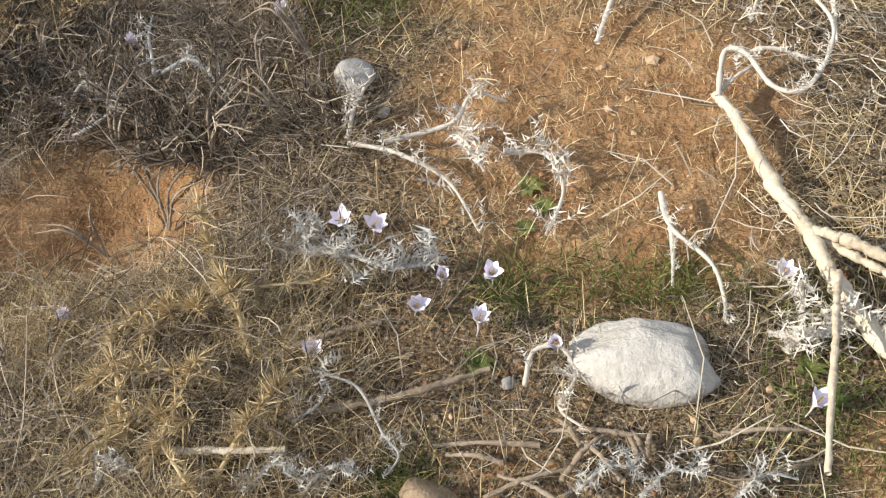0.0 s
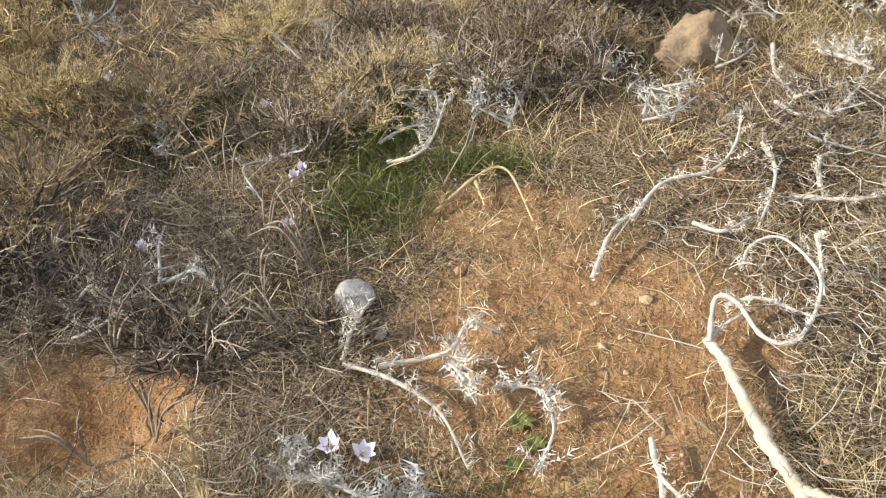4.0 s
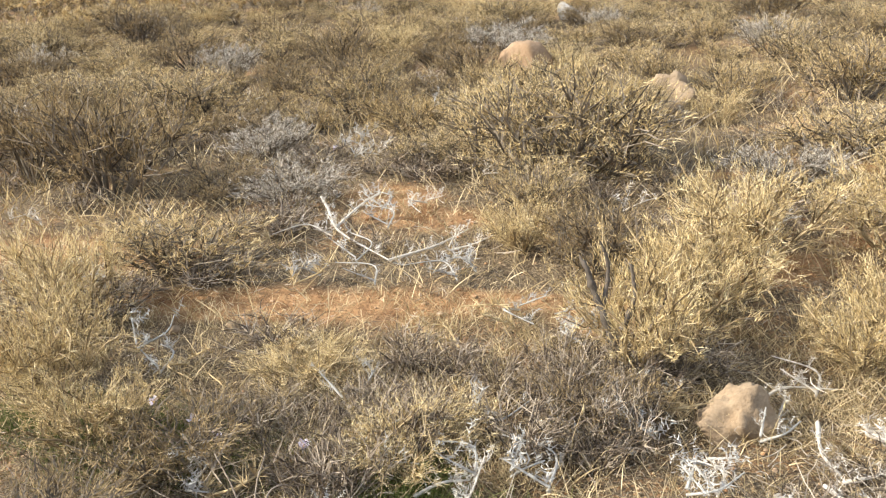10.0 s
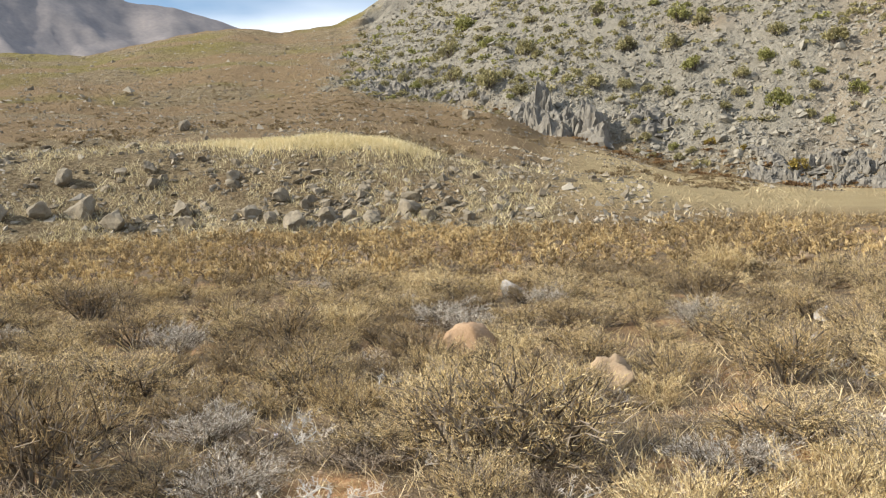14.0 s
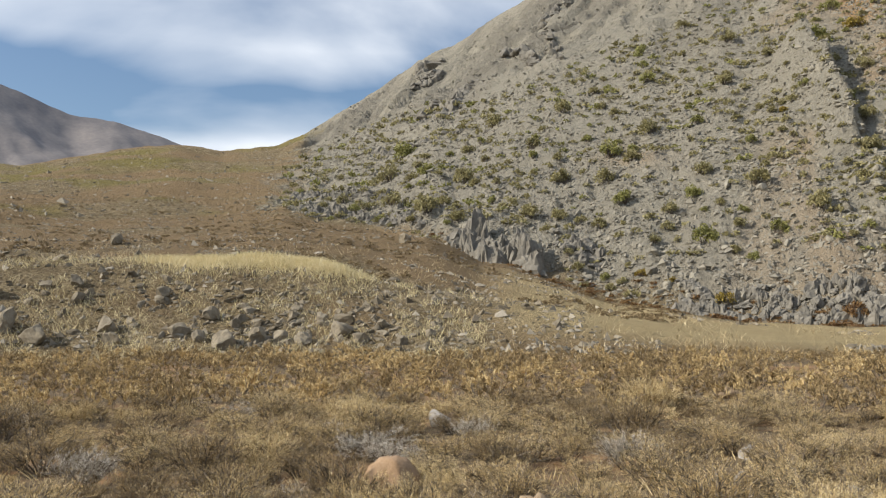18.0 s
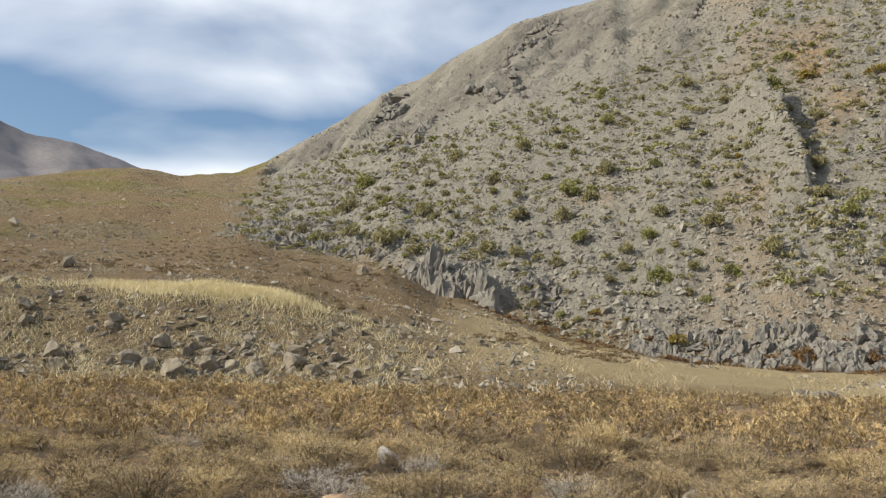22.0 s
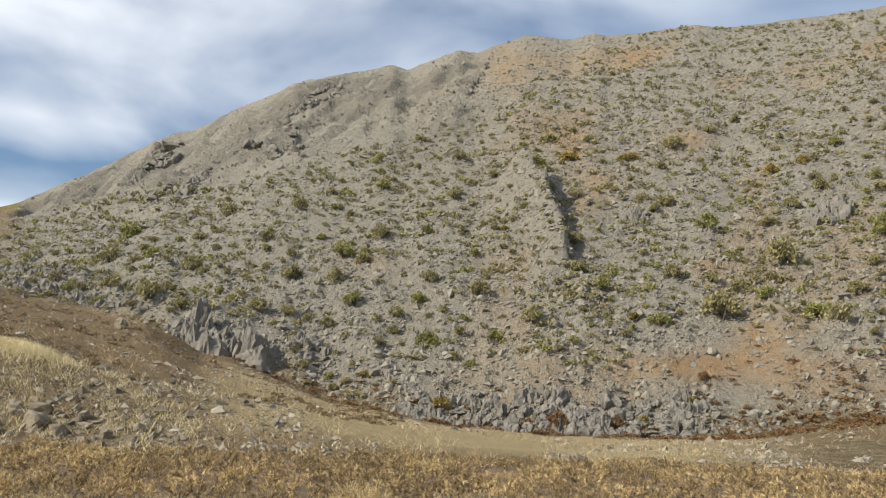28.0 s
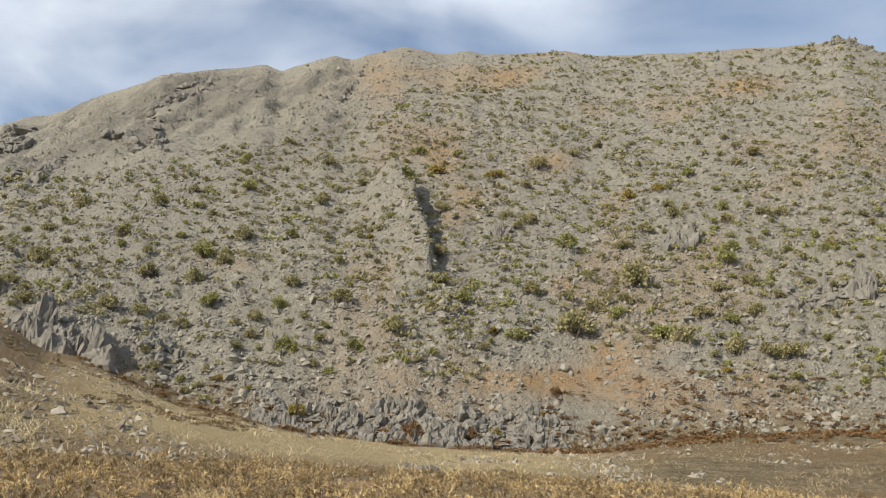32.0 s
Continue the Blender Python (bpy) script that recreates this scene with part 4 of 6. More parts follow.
# brown tufts on the earth slopes
slope_leaf = leaf_material("slope_leaf", (0.12, 0.085, 0.046), (0.225, 0.168, 0.092), (0.34, 0.262, 0.15))
n = 2600
az = RNG.uniform(-34, 14, n)
r = at_az(EDGE_R, az) + 14 + RNG.uniform(0, 1, n) * (at_az(FOOT_R, az) - at_az(EDGE_R, az) + 30)
keep = (fbm(az / 4, r / 12, 3, 123) > -0.1) & (mountain_mask(az, r) < 0.3)
v, f = many(LOW[:3], land_rows(az[keep], r[keep], RNG.uniform(0.35, 1.0, keep.sum()), 0.7, 0.02, 0.1))
tagged(new("slope_tufts", mesh_from("slope_tufts", v, f, slope_leaf)), "small brown withered tufts dotted over the earth slope", "tufts", kind="stuff")

# ---- the stony mound ----
mound_stone = varied("mound_stone", (0.085, 0.071, 0.05), (0.175, 0.15, 0.11), (0.28, 0.245, 0.185), 2.2, 0.95, "island", 0.05, 8.0, 0.3)
MOUND_ROCKS = [
    (-14.07, 40.0, 1.29), (-14.95, 43.1, 1.13), (-16.89, 41.9, 1.2), (-12.24, 40.5, 1.11), (-7.11, 40.3, 1.25), (-9.43, 39.7, 0.99),
    (-4.61, 41.2, 0.82), (-20.91, 43.3, 1.35), (-20.63, 41.8, 1.04), (-26.51, 44.6, 1.67), (-28.79, 45.0, 1.18), (-24.84, 42.9, 1.6),
    (-27.43, 48.1, 1.26), (-24.28, 48.4, 0.75), (-22.67, 48.2, 0.96), (-17.77, 46.1, 0.86), (-20.59, 74.3, 1.39), (-17.55, 47.7, 0.71),
    (-10.83, 40.2, 0.9), (-8.31, 41.9, 0.78), (-10.06, 42.6, 0.69), (-1.45, 39.4, 0.74), (-31.01, 45.1, 1.29), (-13.59, 42.2, 0.79),
    (-5.88, 39.3, 0.98), (-3.41, 38.8, 0.72), (-15.71, 41.0, 0.77), (-3.21, 93.3, 1.97),
]
for k, (az_, r_, w_) in enumerate(MOUND_ROCKS):
    p = place(az_, r_)
    v, f = rock_shape(500 + k, 3, (w_ * 0.5, w_ * 0.45, w_ * 0.46), 15, 0.26, 0.45, (0.5, 0.82))
    tagged(new("boulder", mesh_from("boulder", v, f, mound_stone)), "angular grey limestone boulder half buried in the mound", "boulder", "boulders on the mound").matrix_basis = \
        Matrix.Translation(p) @ Matrix.Rotation(k * 1.7, 4, "Z")
ROCK_ME = [mesh_from("mound_rock", *rock_shape(530 + k, 3, (0.5, 0.5, 0.5), 13, 0.28, 0.35, (0.5, 0.82)), mound_stone) for k in range(8)]
rng = np.random.default_rng(531)
for k in range(130):
    a_ = rng.normal(-10.5, 4.6)
    p = place(a_, float(at_az(EDGE_R, a_)) + rng.uniform(0.8, 8))
    s_ = 0.25 + 0.6 * rng.random() ** 1.6
    ob = tagged(new("boulder", ROCK_ME[k % 8]), "broken grey limestone rock on the front of the mound", "boulder", "boulders on the mound")
    ob.matrix_basis = Matrix.Translation(p - Vector((0, 0, 0.3 * s_))) @ Euler((rng.normal(0, 0.3), rng.normal(0, 0.3), rng.uniform(0, 6.28))).to_matrix().to_4x4() @ Matrix.Diagonal((s_, s_ * rng.uniform(0.7, 1.2), s_ * rng.uniform(0.7, 1.3), 1))
az = np.concatenate([RNG.normal(-10, 6, 600), RNG.uniform(-34, 5, 1500)])
r = at_az(EDGE_R, az) + np.concatenate([RNG.uniform(0.5, 9, 600), RNG.uniform(0.5, 20, 1500)])
keep = fbm(az / 2.5, r / 3, 2, 141) > 0.08
az, r = az[keep], r[keep]
ROCKS3 = [rock_shape(540 + k, 2, (0.5, 0.5, 0.5), 12, 0.3, 0.35, (0.5, 0.85)) for k in range(8)]
v, f = many(ROCKS3, land_rows(az, r, RNG.gamma(1.3, 0.13, len(az)) + 0.11, 0.75, 0.2))
tagged(new("mound_rocks", mesh_from("mound_rocks", v, f, mound_stone)), "broken grey limestone rocks covering the mound", "rocks", kind="stuff")


def blades(x, y, length, width, lean, seed, z=None, droop=0.5, up=1.0):
    """Grass: curved three-step blades rooted at x, y."""
    rng = np.random.default_rng(seed)
    n = len(x)
    z = ground_z(x, y) if z is None else z
    a = rng.uniform(0, 6.28, n)
    ln = length * rng.uniform(0.5, 1.25, n)
    le = lean * rng.uniform(0.3, 1.6, n)
    d = np.stack([np.cos(a), np.sin(a)], 1)
    t = np.array([0.0, 0.4, 0.75, 1.0])
    out = ln[:, None] * (le[:, None] * t + droop * le[:, None] * t ** 2)
    hgt = ln[:, None] * up * (t - 0.35 * droop * le[:, None] * t ** 2)
    p = np.stack([x[:, None] + d[:, :1] * out, y[:, None] + d[:, 1:] * out, z[:, None] + np.maximum(hgt, 0.004) - 0.004], -1)
    side = rng.normal(size=(n, 1, 3))
    return ribbons(p, width * np.array([1.0, 0.9, 0.6, 0.12])[None] * rng.uniform(0.6, 1.3, n)[:, None], side)


straw = leaf_material("straw", (0.26, 0.195, 0.10), (0.52, 0.41, 0.23), (0.78, 0.655, 0.42), 0.6)
gold = leaf_material("golden_grass", (0.50, 0.42, 0.22), (0.68, 0.59, 0.35), (0.80, 0.72, 0.48), 0.4)
az = RNG.normal(-12.5, 4.6, 14000)
r = at_az(EDGE_R, az) + 13.5 + RNG.normal(0, 1.2, 14000)
keep = np.abs(az + 12.5) < 6.5 + RNG.normal(0, 1.2, 14000)
az, r = az[keep], r[keep]
v, f = blades(r * np.sin(np.radians(az)), r * np.cos(np.radians(az)), 0.42, 0.02, 0.4, 60)
tagged(new("golden_grass", mesh_from("golden_grass", v, f, gold)), "tall golden dry grass on top of the mound", "grass", kind="stuff")
az = RNG.uniform(-34, 2, 16000)
r = at_az(EDGE_R, az) + RNG.uniform(0, 14, 16000)
keep = fbm(az / 1.5, r / 2, 2, 143) > 0.0
v, f = blades(r[keep] * np.sin(np.radians(az[keep])), r[keep] * np.cos(np.radians(az[keep])), 0.34, 0.016, 0.5, 62)
tagged(new("mound_grass", mesh_from("mound_grass", v, f, gold)), "pale tufts of dry grass between the mound's rocks", "grass", kind="stuff")
n = 15000
az = RNG.uniform(-36, 58, n)
r = at_az(EDGE_R, az) + RNG.uniform(0, 1, n) ** 1.4 * 45
keep = fbm(az / 3, r / 8, 3, 151) > -0.15
az, r = az[keep], r[keep]
v, f = blades(r * np.sin(np.radians(az)), r * np.cos(np.radians(az)), 0.26, 0.02, 0.6, 61)
tagged(new("dry_grass", mesh_from("dry_grass", v, f, straw)), "sparse dry grass on the stony slope", "grass", kind="stuff")


# ---- the field of dry bushes ----
twig = varied("twig", (0.07, 0.055, 0.04), (0.16, 0.13, 0.095), (0.28, 0.235, 0.18), 14, 0.9, "island", 0, 60, 0.5)
gold_twig = varied("gold_twig", (0.14, 0.10, 0.057), (0.31, 0.235, 0.13), (0.52, 0.41, 0.245), 14, 0.9, "island", 0, 60, 0.5)
tips = leaf_material("golden_tips", (0.29, 0.205, 0.092), (0.53, 0.395, 0.19), (0.76, 0.61, 0.345), 0.6)
brown_tips = leaf_material("brown_tips", (0.15, 0.106, 0.052), (0.31, 0.228, 0.117), (0.48, 0.365, 0.2), 0.6)
feather_tips = leaf_material("feathery_tips", (0.34, 0.245, 0.108), (0.60, 0.455, 0.22), (0.84, 0.69, 0.41), 0.6)
gold_tips = leaf_material("bright_tips", (0.42, 0.31, 0.14), (0.70, 0.545, 0.275), (0.92, 0.79, 0.50), 0.6)
grey_tips = leaf_material("grey_tips", (0.30, 0.27, 0.22), (0.50, 0.455, 0.385), (0.70, 0.65, 0.57), 0.6)


def bush_shape(seed, stem_n, leaf_n, leaf_len, leaf_w, upright=0.6, mains=26, splay=0.5, nodes=0):
    """A dry dwarf bush, about one unit across: crooked dark stems that fork into twigs, and narrow pale leaves towards the tips."""
    rng = np.random.default_rng(seed)
    a = rng.uniform(0, 6.28, mains)
    rad = np.sqrt(rng.uniform(0.02, 1, mains)) * 0.40
    top = (0.30 + 0.16 * np.cos(np.minimum(rad / 0.40, 1) * 1.4)) * rng.uniform(0.7, 1.1, mains) * upright / 0.6
    tip = np.stack([np.cos(a) * rad, np.sin(a) * rad, top], 1)
    foot = np.stack([np.cos(a) * rad * 0.2, np.sin(a) * rad * 0.2, np.full(mains, -0.03)], 1)
    mid = foot * 0.5 + tip * 0.5 + rng.normal(0, 0.05, (mains, 3))
    st = tubes(np.stack([foot, mid, tip], 1), np.array([1, 0.75, 0.45])[None] * 0.0085 * rng.uniform(0.6, 1.4, mains)[:, None], 4)
    # twigs that fork off the stems
    k = rng.integers(0, mains, stem_n)
    t = rng.uniform(0.32, 1.0, stem_n)[:, None]
    base = np.where(t < 0.5, foot[k] + (mid - foot)[k] * t * 2, mid[k] + (tip - mid)[k] * (t * 2 - 1))
    d = rng.normal(0, 0.55, (stem_n, 3)) + np.array([0, 0, 0.75]) + np.stack([np.cos(a[k]), np.sin(a[k]), 0 * a[k]], 1) * 0.45
    d /= np.linalg.norm(d, axis=1, keepdims=True)
    ln = rng.uniform(0.10, 0.27, stem_n)[:, None] * np.array([1, 1, upright / 0.6])
    end = base + d * ln
    end[:, 2] = np.maximum(end[:, 2], 0.02)
    bow = (base + end) / 2 + rng.normal(0, 0.022, (stem_n, 3))
    tw = tubes(np.stack([base, bow, end], 1), np.array([1, 0.7, 0.35])[None] * 0.0042 * rng.uniform(0.6, 1.4, stem_n)[:, None], 3)
    k = rng.integers(0, stem_n, leaf_n)
    t = rng.beta(1.8, 1.0, leaf_n)[:, None]
    if nodes:
        t = 1 - np.floor(rng.uniform(0, 1, (leaf_n, 1)) ** 1.3 * nodes) / nodes * 0.75
    at = np.where(t < 0.5, base[k] + (bow - base)[k] * t * 2, bow[k] + (end - bow)[k] * (t * 2 - 1)) + rng.normal(0, 0.010, (leaf_n, 3))
    at[:, 2] = np.maximum(at[:, 2], 0.01)
    g = d[k] * 0.8 + rng.normal(0, splay, (leaf_n, 3)) + np.array([0, 0, 0.5])
    g /= np.linalg.norm(g, axis=1, keepdims=True)
    ll = leaf_len * rng.uniform(0.5, 1.4, leaf_n)[:, None]
    s = np.cross(g, rng.normal(size=(leaf_n, 3)))
    s /= np.linalg.norm(s, axis=1, keepdims=True)
    q = np.stack([at - s * leaf_w / 2, at + s * leaf_w / 2, at + g * ll], 1)
    return joined(st, tw), (q.reshape(-1, 3), np.arange(leaf_n * 3).reshape(-1, 3))


BUSH = {}
for kind, mat in (("golden", gold_tips), ("tan", tips), ("brown", brown_tips), ("grey", grey_tips)):
    BUSH[kind] = []
    for k in range(4):
        st, lf = bush_shape(700 + k, 320, 5600, 0.046, 0.0034, splay=0.6, nodes=7) if kind == "golden" else bush_shape(700 + k, 330, 4600, 0.046, 0.0048)
        BUSH[kind].append((mesh_from("bush_stems", *st, gold_twig if kind == "golden" else twig), mesh_from("bush_leaves", *lf, mat)))
BUSH["feathery"] = []
for k in range(4):
    st, lf = bush_shape(710 + k, 520, 9500, 0.030, 0.0034, 0.6, 30, 0.6, 6)
    BUSH["feathery"].append((mesh_from("bush_stems", *st, twig), mesh_from("bush_leaves", *lf, feather_tips)))
BUSH_LABEL = {"feathery": "wide dry bush with dark stems and feathery golden tips", "golden": "dry dwarf bush with golden-tan tips and dark twigs", "tan": "dry tan dwarf bush of fine upright twigs", "brown": "withered brown dwarf bush with bare dark stems", "grey": "dead grey-white dwarf bush, brittle and tangled"}


def bush(x, y, width, height, kind, k):
    z = float(ground_z(np.array([x]), np.array([y]))[0])
    m = Matrix.Translation((x, y, z)) @ Matrix.Rotation(k * 2.1, 4, "Z") @ Matrix.Diagonal((width, width, height / 0.6, 1))
    root = empty("dwarf_bush", m, BUSH_LABEL[kind], "bush", "bushes of the field")
    part("branchwork", BUSH[kind][k % 4][0], root)
    part("foliage", BUSH[kind][k % 4][1], root)


NEAR_BUSHES = [
    (-3.05, 5.4, 1.35, 0.8, "brown"), (-0.1, 5.9, 1.7, 0.78, "feathery"), (0.22, 3.2, 0.75, 0.52, "golden"), (-2.0, 2.95, 0.66, 0.45, "golden"),
    (1.02, 3.25, 0.6, 0.34, "golden"), (0.75, 4.3, 0.95, 0.5, "golden"), (-0.45, 6.5, 1.2, 0.6, "feathery"), (-3.9, 5.9, 1.1, 0.75, "brown"),
    (-2.3, 6.4, 0.9, 0.34, "grey"), (-1.75, 5.25, 0.8, 0.26, "grey"), (1.25, 5.6, 0.9, 0.28, "grey"), (-2.7, 10.3, 1.2, 0.6, "brown"),
    (-6.6, 13.3, 1.6, 0.7, "brown"), (-1.1, 9.2, 1.0, 0.5, "brown"), (2.6, 13.5, 1.3, 0.65, "brown"), (3.5, 16.5, 1.4, 0.7, "golden"),
    (-1.25, 2.45, 0.75, 0.26, "brown"), (-1.45, 1.9, 0.8, 0.30, "brown"), (-0.55, 2.5, 0.6, 0.22, "golden"),
    (0.0, 2.75, 0.6, 0.2, "brown"), (0.75, 2.15, 0.5, 0.12, "brown"), (1.7, 3.9, 0.8, 0.45, "golden"), (1.9, 5.0, 0.9, 0.5, "feathery"), (-1.0, 3.0, 0.6, 0.2, "golden"), (-2.25, 3.45, 0.7, 0.5, "golden"), (1.2, 3.4, 0.6, 0.42, "golden"), (1.5, 4.5, 0.9, 0.5, "golden"), (0.5, 3.75, 0.8, 0.42, "golden"),
    (-0.3, 4.5, 0.6, 0.3, "golden"), (-0.85, 8.65, 0.8, 0.40, "tan"), (-0.3, 8.6, 0.8, 0.42, "feathery"), (0.4, 7.5, 0.8, 0.36, "feathery"), (-0.75, 7.6, 0.9, 0.42, "tan"), (1.05, 7.45, 0.6, 0.3, "golden"), (-1.65, 2.55, 0.6, 0.28, "golden"),
]
for k, (x_, y_, w_, h_, kind) in enumerate(NEAR_BUSHES):
    bush(x_, y_, w_, h_, kind, k)
rng = np.random.default_rng(90)
taken = [(b[0], b[1], b[2]) for b in NEAR_BUSHES] + [(-0.6, 10.0, 0.9), (0.68, 8.1, 0.8), (-0.2, 15.5, 1.0), (-1.2, 4.3, 1.2), (0.3, 4.9, 0.5), (-1.15, 5.45, 0.8), (1.6, 7.2, 1.1), (1.1, 5.95, 0.8), (-1.86, 5.75, 0.9), (3.1, 10.4, 0.9), (-2.7, 4.4, 1.0)]
count = 0
for _ in range(9000):
    if count >= 270:
        break
    a_, r_ = radians(rng.uniform(-38, 56)), math.sqrt(rng.uniform(4.2 ** 2, 17.5 ** 2))
    x_, y_ = r_ * math.sin(a_), r_ * math.cos(a_)
    w_ = rng.uniform(0.7, 1.45)
    if any((x_ - bx) ** 2 + (y_ - by) ** 2 < (0.33 * (w_ + bw)) ** 2 for bx, by, bw in taken):
        continue
    taken.append((x_, y_, w_))
    q = rng.random()
    bush(x_, y_, w_, rng.uniform(0.28, 0.5) * w_ ** 0.5, "feathery" if q < 0.34 else "golden" if q < 0.44 else "tan" if q < 0.76 else "brown" if q < 0.92 else "grey", count)
    count += 1
# the rest of the field, farther off
FAR_BUSH = [bush_shape(740 + k, 14, 420, 0.078, 0.021, 0.62, 6, 0.5) for k in range(6)]
rng = np.random.default_rng(745)
cells, far_rows = {}, []
for _ in range(20000):
    a_, r_ = rng.uniform(-38, 57), math.sqrt(rng.uniform(16.8 ** 2, 43.0 ** 2))
    if r_ > float(at_az(EDGE_R, a_)) + 1.0:
        continue
    x_, y_ = r_ * math.sin(radians(a_)), r_ * math.cos(radians(a_))
    c_ = (int(x_ // 0.85), int(y_ // 0.85))
    if any((x_ - q[0]) ** 2 + (y_ - q[1]) ** 2 < 0.36 for i in (-1, 0, 1) for j in (-1, 0, 1) for q in cells.get((c_[0] + i, c_[1] + j), ())):
        continue
    cells.setdefault(c_, []).append((x_, y_))
    far_rows.append((a_, r_))
far_rows = np.array(far_rows)
keep = fbm(far_rows[:, 0] / 4, far_rows[:, 1] / 4, 2, 161) > -0.5
az, r = far_rows[keep, 0], far_rows[keep, 1]
half = RNG.random(len(az)) < 0.45
for sel, mat, label, nm in ((half, tips, "golden dwarf bushes covering the far part of the field", "far_bushes"), (~half, brown_tips, "brown withered dwarf bushes in the far part of the field", "far_brown_bushes")):
    size = RNG.uniform(0.85, 1.3, sel.sum())
    rows = land_rows(az[sel], r[sel], size, 0.72, 0.02, 0.05)
    v, f = many([p[0] for p in FAR_BUSH], rows)
    tagged(new(nm + "_stems", mesh_from(nm + "_stems", v, f, twig)), "dark stems of the dwarf bushes in the far field", "bushes", kind="stuff")
    v, f = many([p[1] for p in FAR_BUSH], rows)
    tagged(new(nm, mesh_from(nm, v, f, mat)), label, "bushes", kind="stuff")

# ---- ground cover near the path ----
bone = leaf_material("bleached_straw", (0.30, 0.26, 0.20), (0.52, 0.46, 0.37), (0.74, 0.68, 0.58), 0.6)
greyish = varied("dead_twig", (0.065, 0.049, 0.036), (0.205, 0.162, 0.12), (0.47, 0.40, 0.315), 20, 0.9, "island", 0, 60, 0.6)
grass_green = leaf_material("green_grass", (0.055, 0.078, 0.016), (0.13, 0.165, 0.042), (0.26, 0.27, 0.10), 0.5)


def scatter(n, r0, r1, power, seed, az0=-58, az1=66):
    rng = np.random.default_rng(seed)
    a = np.radians(rng.uniform(az0, az1, n))
    r = r0 + (r1 - r0) * rng.uniform(0, 1, n) ** power
    return r * np.sin(a), r * np.cos(a), r, rng


def lying(x, y, length, width, seed, lift=0.02, curl=0.5):
    """Straws and twigs lying about, a little raised and bent."""
    rng = np.random.default_rng(seed)
    n = len(x)
    a, c = rng.uniform(0, 6.28, n), rng.normal(0, curl, n)
    ln = length * rng.gamma(3, 0.33, n)
    t = np.array([-0.5, -0.17, 0.17, 0.5])
    ang = a[:, None] + c[:, None] * t * 2
    p = np.stack([x[:, None] + np.cos(ang) * ln[:, None] * t, y[:, None] + np.sin(ang) * ln[:, None] * t], -1)
    tilt = rng.normal(0, 0.22, n)
    z = ground_z(x, y)[:, None] + np.abs(rng.normal(0, lift, n))[:, None] + np.maximum(tilt[:, None] * t * ln[:, None], -0.01) + 0.004
    return np.concatenate([p, z[..., None]], -1), ln


def cover(name, label, material, n, r0, r1, power, seed, length, width, lift, bare_cut, tube=False, grow=0.14, curl=0.5):
    x, y, r, rng = scatter(n, r0, r1, power, seed)
    keep = (rng.random(n) > spots(x, y, BARE_SPOTS) * bare_cut) & (rng.random(n) > spots(x, y, GREEN_SPOTS) * 0.6) & (rng.random(n) < 0.45 + 0.55 * smooth(0.65, 1.0, y)) & (rng.random(n) < 0.35 + 0.75 * smooth(-0.35, 0.25, fbm(x / 0.35, y / 0.35, 2, 815)))
    keep &= (y > 2.3) | (rng.random(n) < 0.5 + 0.5 * smooth(-0.55, -0.1, x))
    x, y, r = x[keep], y[keep], r[keep]
    p, ln = lying(x, y, length * (1 + grow * r), width, seed + 1, lift, curl)
    w = width * (0.7 + 0.3 * r)[:, None] * np.array([0.6, 1, 0.9, 0.3])[None] * rng.uniform(0.6, 1.5, len(x))[:, None]
    v, f = tubes(p, w / 2, 3) if tube else ribbons(p, w, rng.normal(size=(len(x), 1, 3)) * 0.6 + np.array([0, 0, 1.0]))
    tagged(new(name, mesh_from(name, v, f, material)), label, "dry litter", kind="stuff")


cover("straw_litter", "tangled dry straw lying over the earth", straw, 24000, 0.42, 9.5, 1.1, 800, 0.036, 0.0010, 0.016, 0.9, curl=0.2)
cover("bleached_litter", "bleached pale stalks and grass on the ground", bone, 7000, 0.42, 9.0, 1.05, 810, 0.045, 0.0012, 0.02, 0.93, curl=0.2)
cover("twig_litter", "dead grey-brown twigs scattered over the earth", greyish, 7500, 0.42, 9.0, 1.15, 820, 0.05, 0.0016, 0.02, 0.9, True, curl=0.3)
# tangled twigs of the low withered scrub
rng = np.random.default_rng(825)
n = 4600
x, y = np.concatenate([rng.normal(-1.05, 0.36, n // 2), rng.normal(-0.72, 0.2, n // 4), rng.normal(1.0, 0.3, n - n // 2 - n // 4)]), np.concatenate([rng.normal(1.6, 0.42, n // 2), rng.normal(0.85, 0.2, n // 4), rng.normal(1.75, 0.4, n - n // 2 - n // 4)])
keep = (spots(x, y, BARE_SPOTS) < 0.5) & (y > 0.45)
pale = rng.normal(1.05, 0.35, (2600, 1)), rng.normal(1.7, 0.5, (2600, 1))
p, ln = lying(pale[0].ravel(), pale[1].ravel(), 0.09, 0.002, 829, 0.05, 0.7)
v, f = tubes(p, 0.0012 * np.array([0.7, 1, 0.9, 0.4])[None] * rng.uniform(0.6, 1.6, 2600)[:, None], 3)
tagged(new("bleached_scrub", mesh_from("bleached_scrub", v, f, bone)), "tangle of bleached dead twigs beside the bare earth", "dry scrub", kind="stuff")
p, ln = lying(x[keep], y[keep], 0.10, 0.002, 826, 0.055, 0.5)
v, f = tubes(p, 0.0009 * np.array([0.7, 1, 0.9, 0.4])[None] * rng.uniform(0.6, 1.6, keep.sum())[:, None], 3)
tagged(new("withered_scrub", mesh_from("withered_scrub", v, f, greyish)), "low tangle of withered grey-brown scrub twigs", "dry scrub", kind="stuff")
# fine grass in tufts, leaning outwards from their middles
scrub_grass = leaf_material("scrub_grass", (0.12, 0.095, 0.067), (0.30, 0.248, 0.18), (0.56, 0.49, 0.385), 0.6)


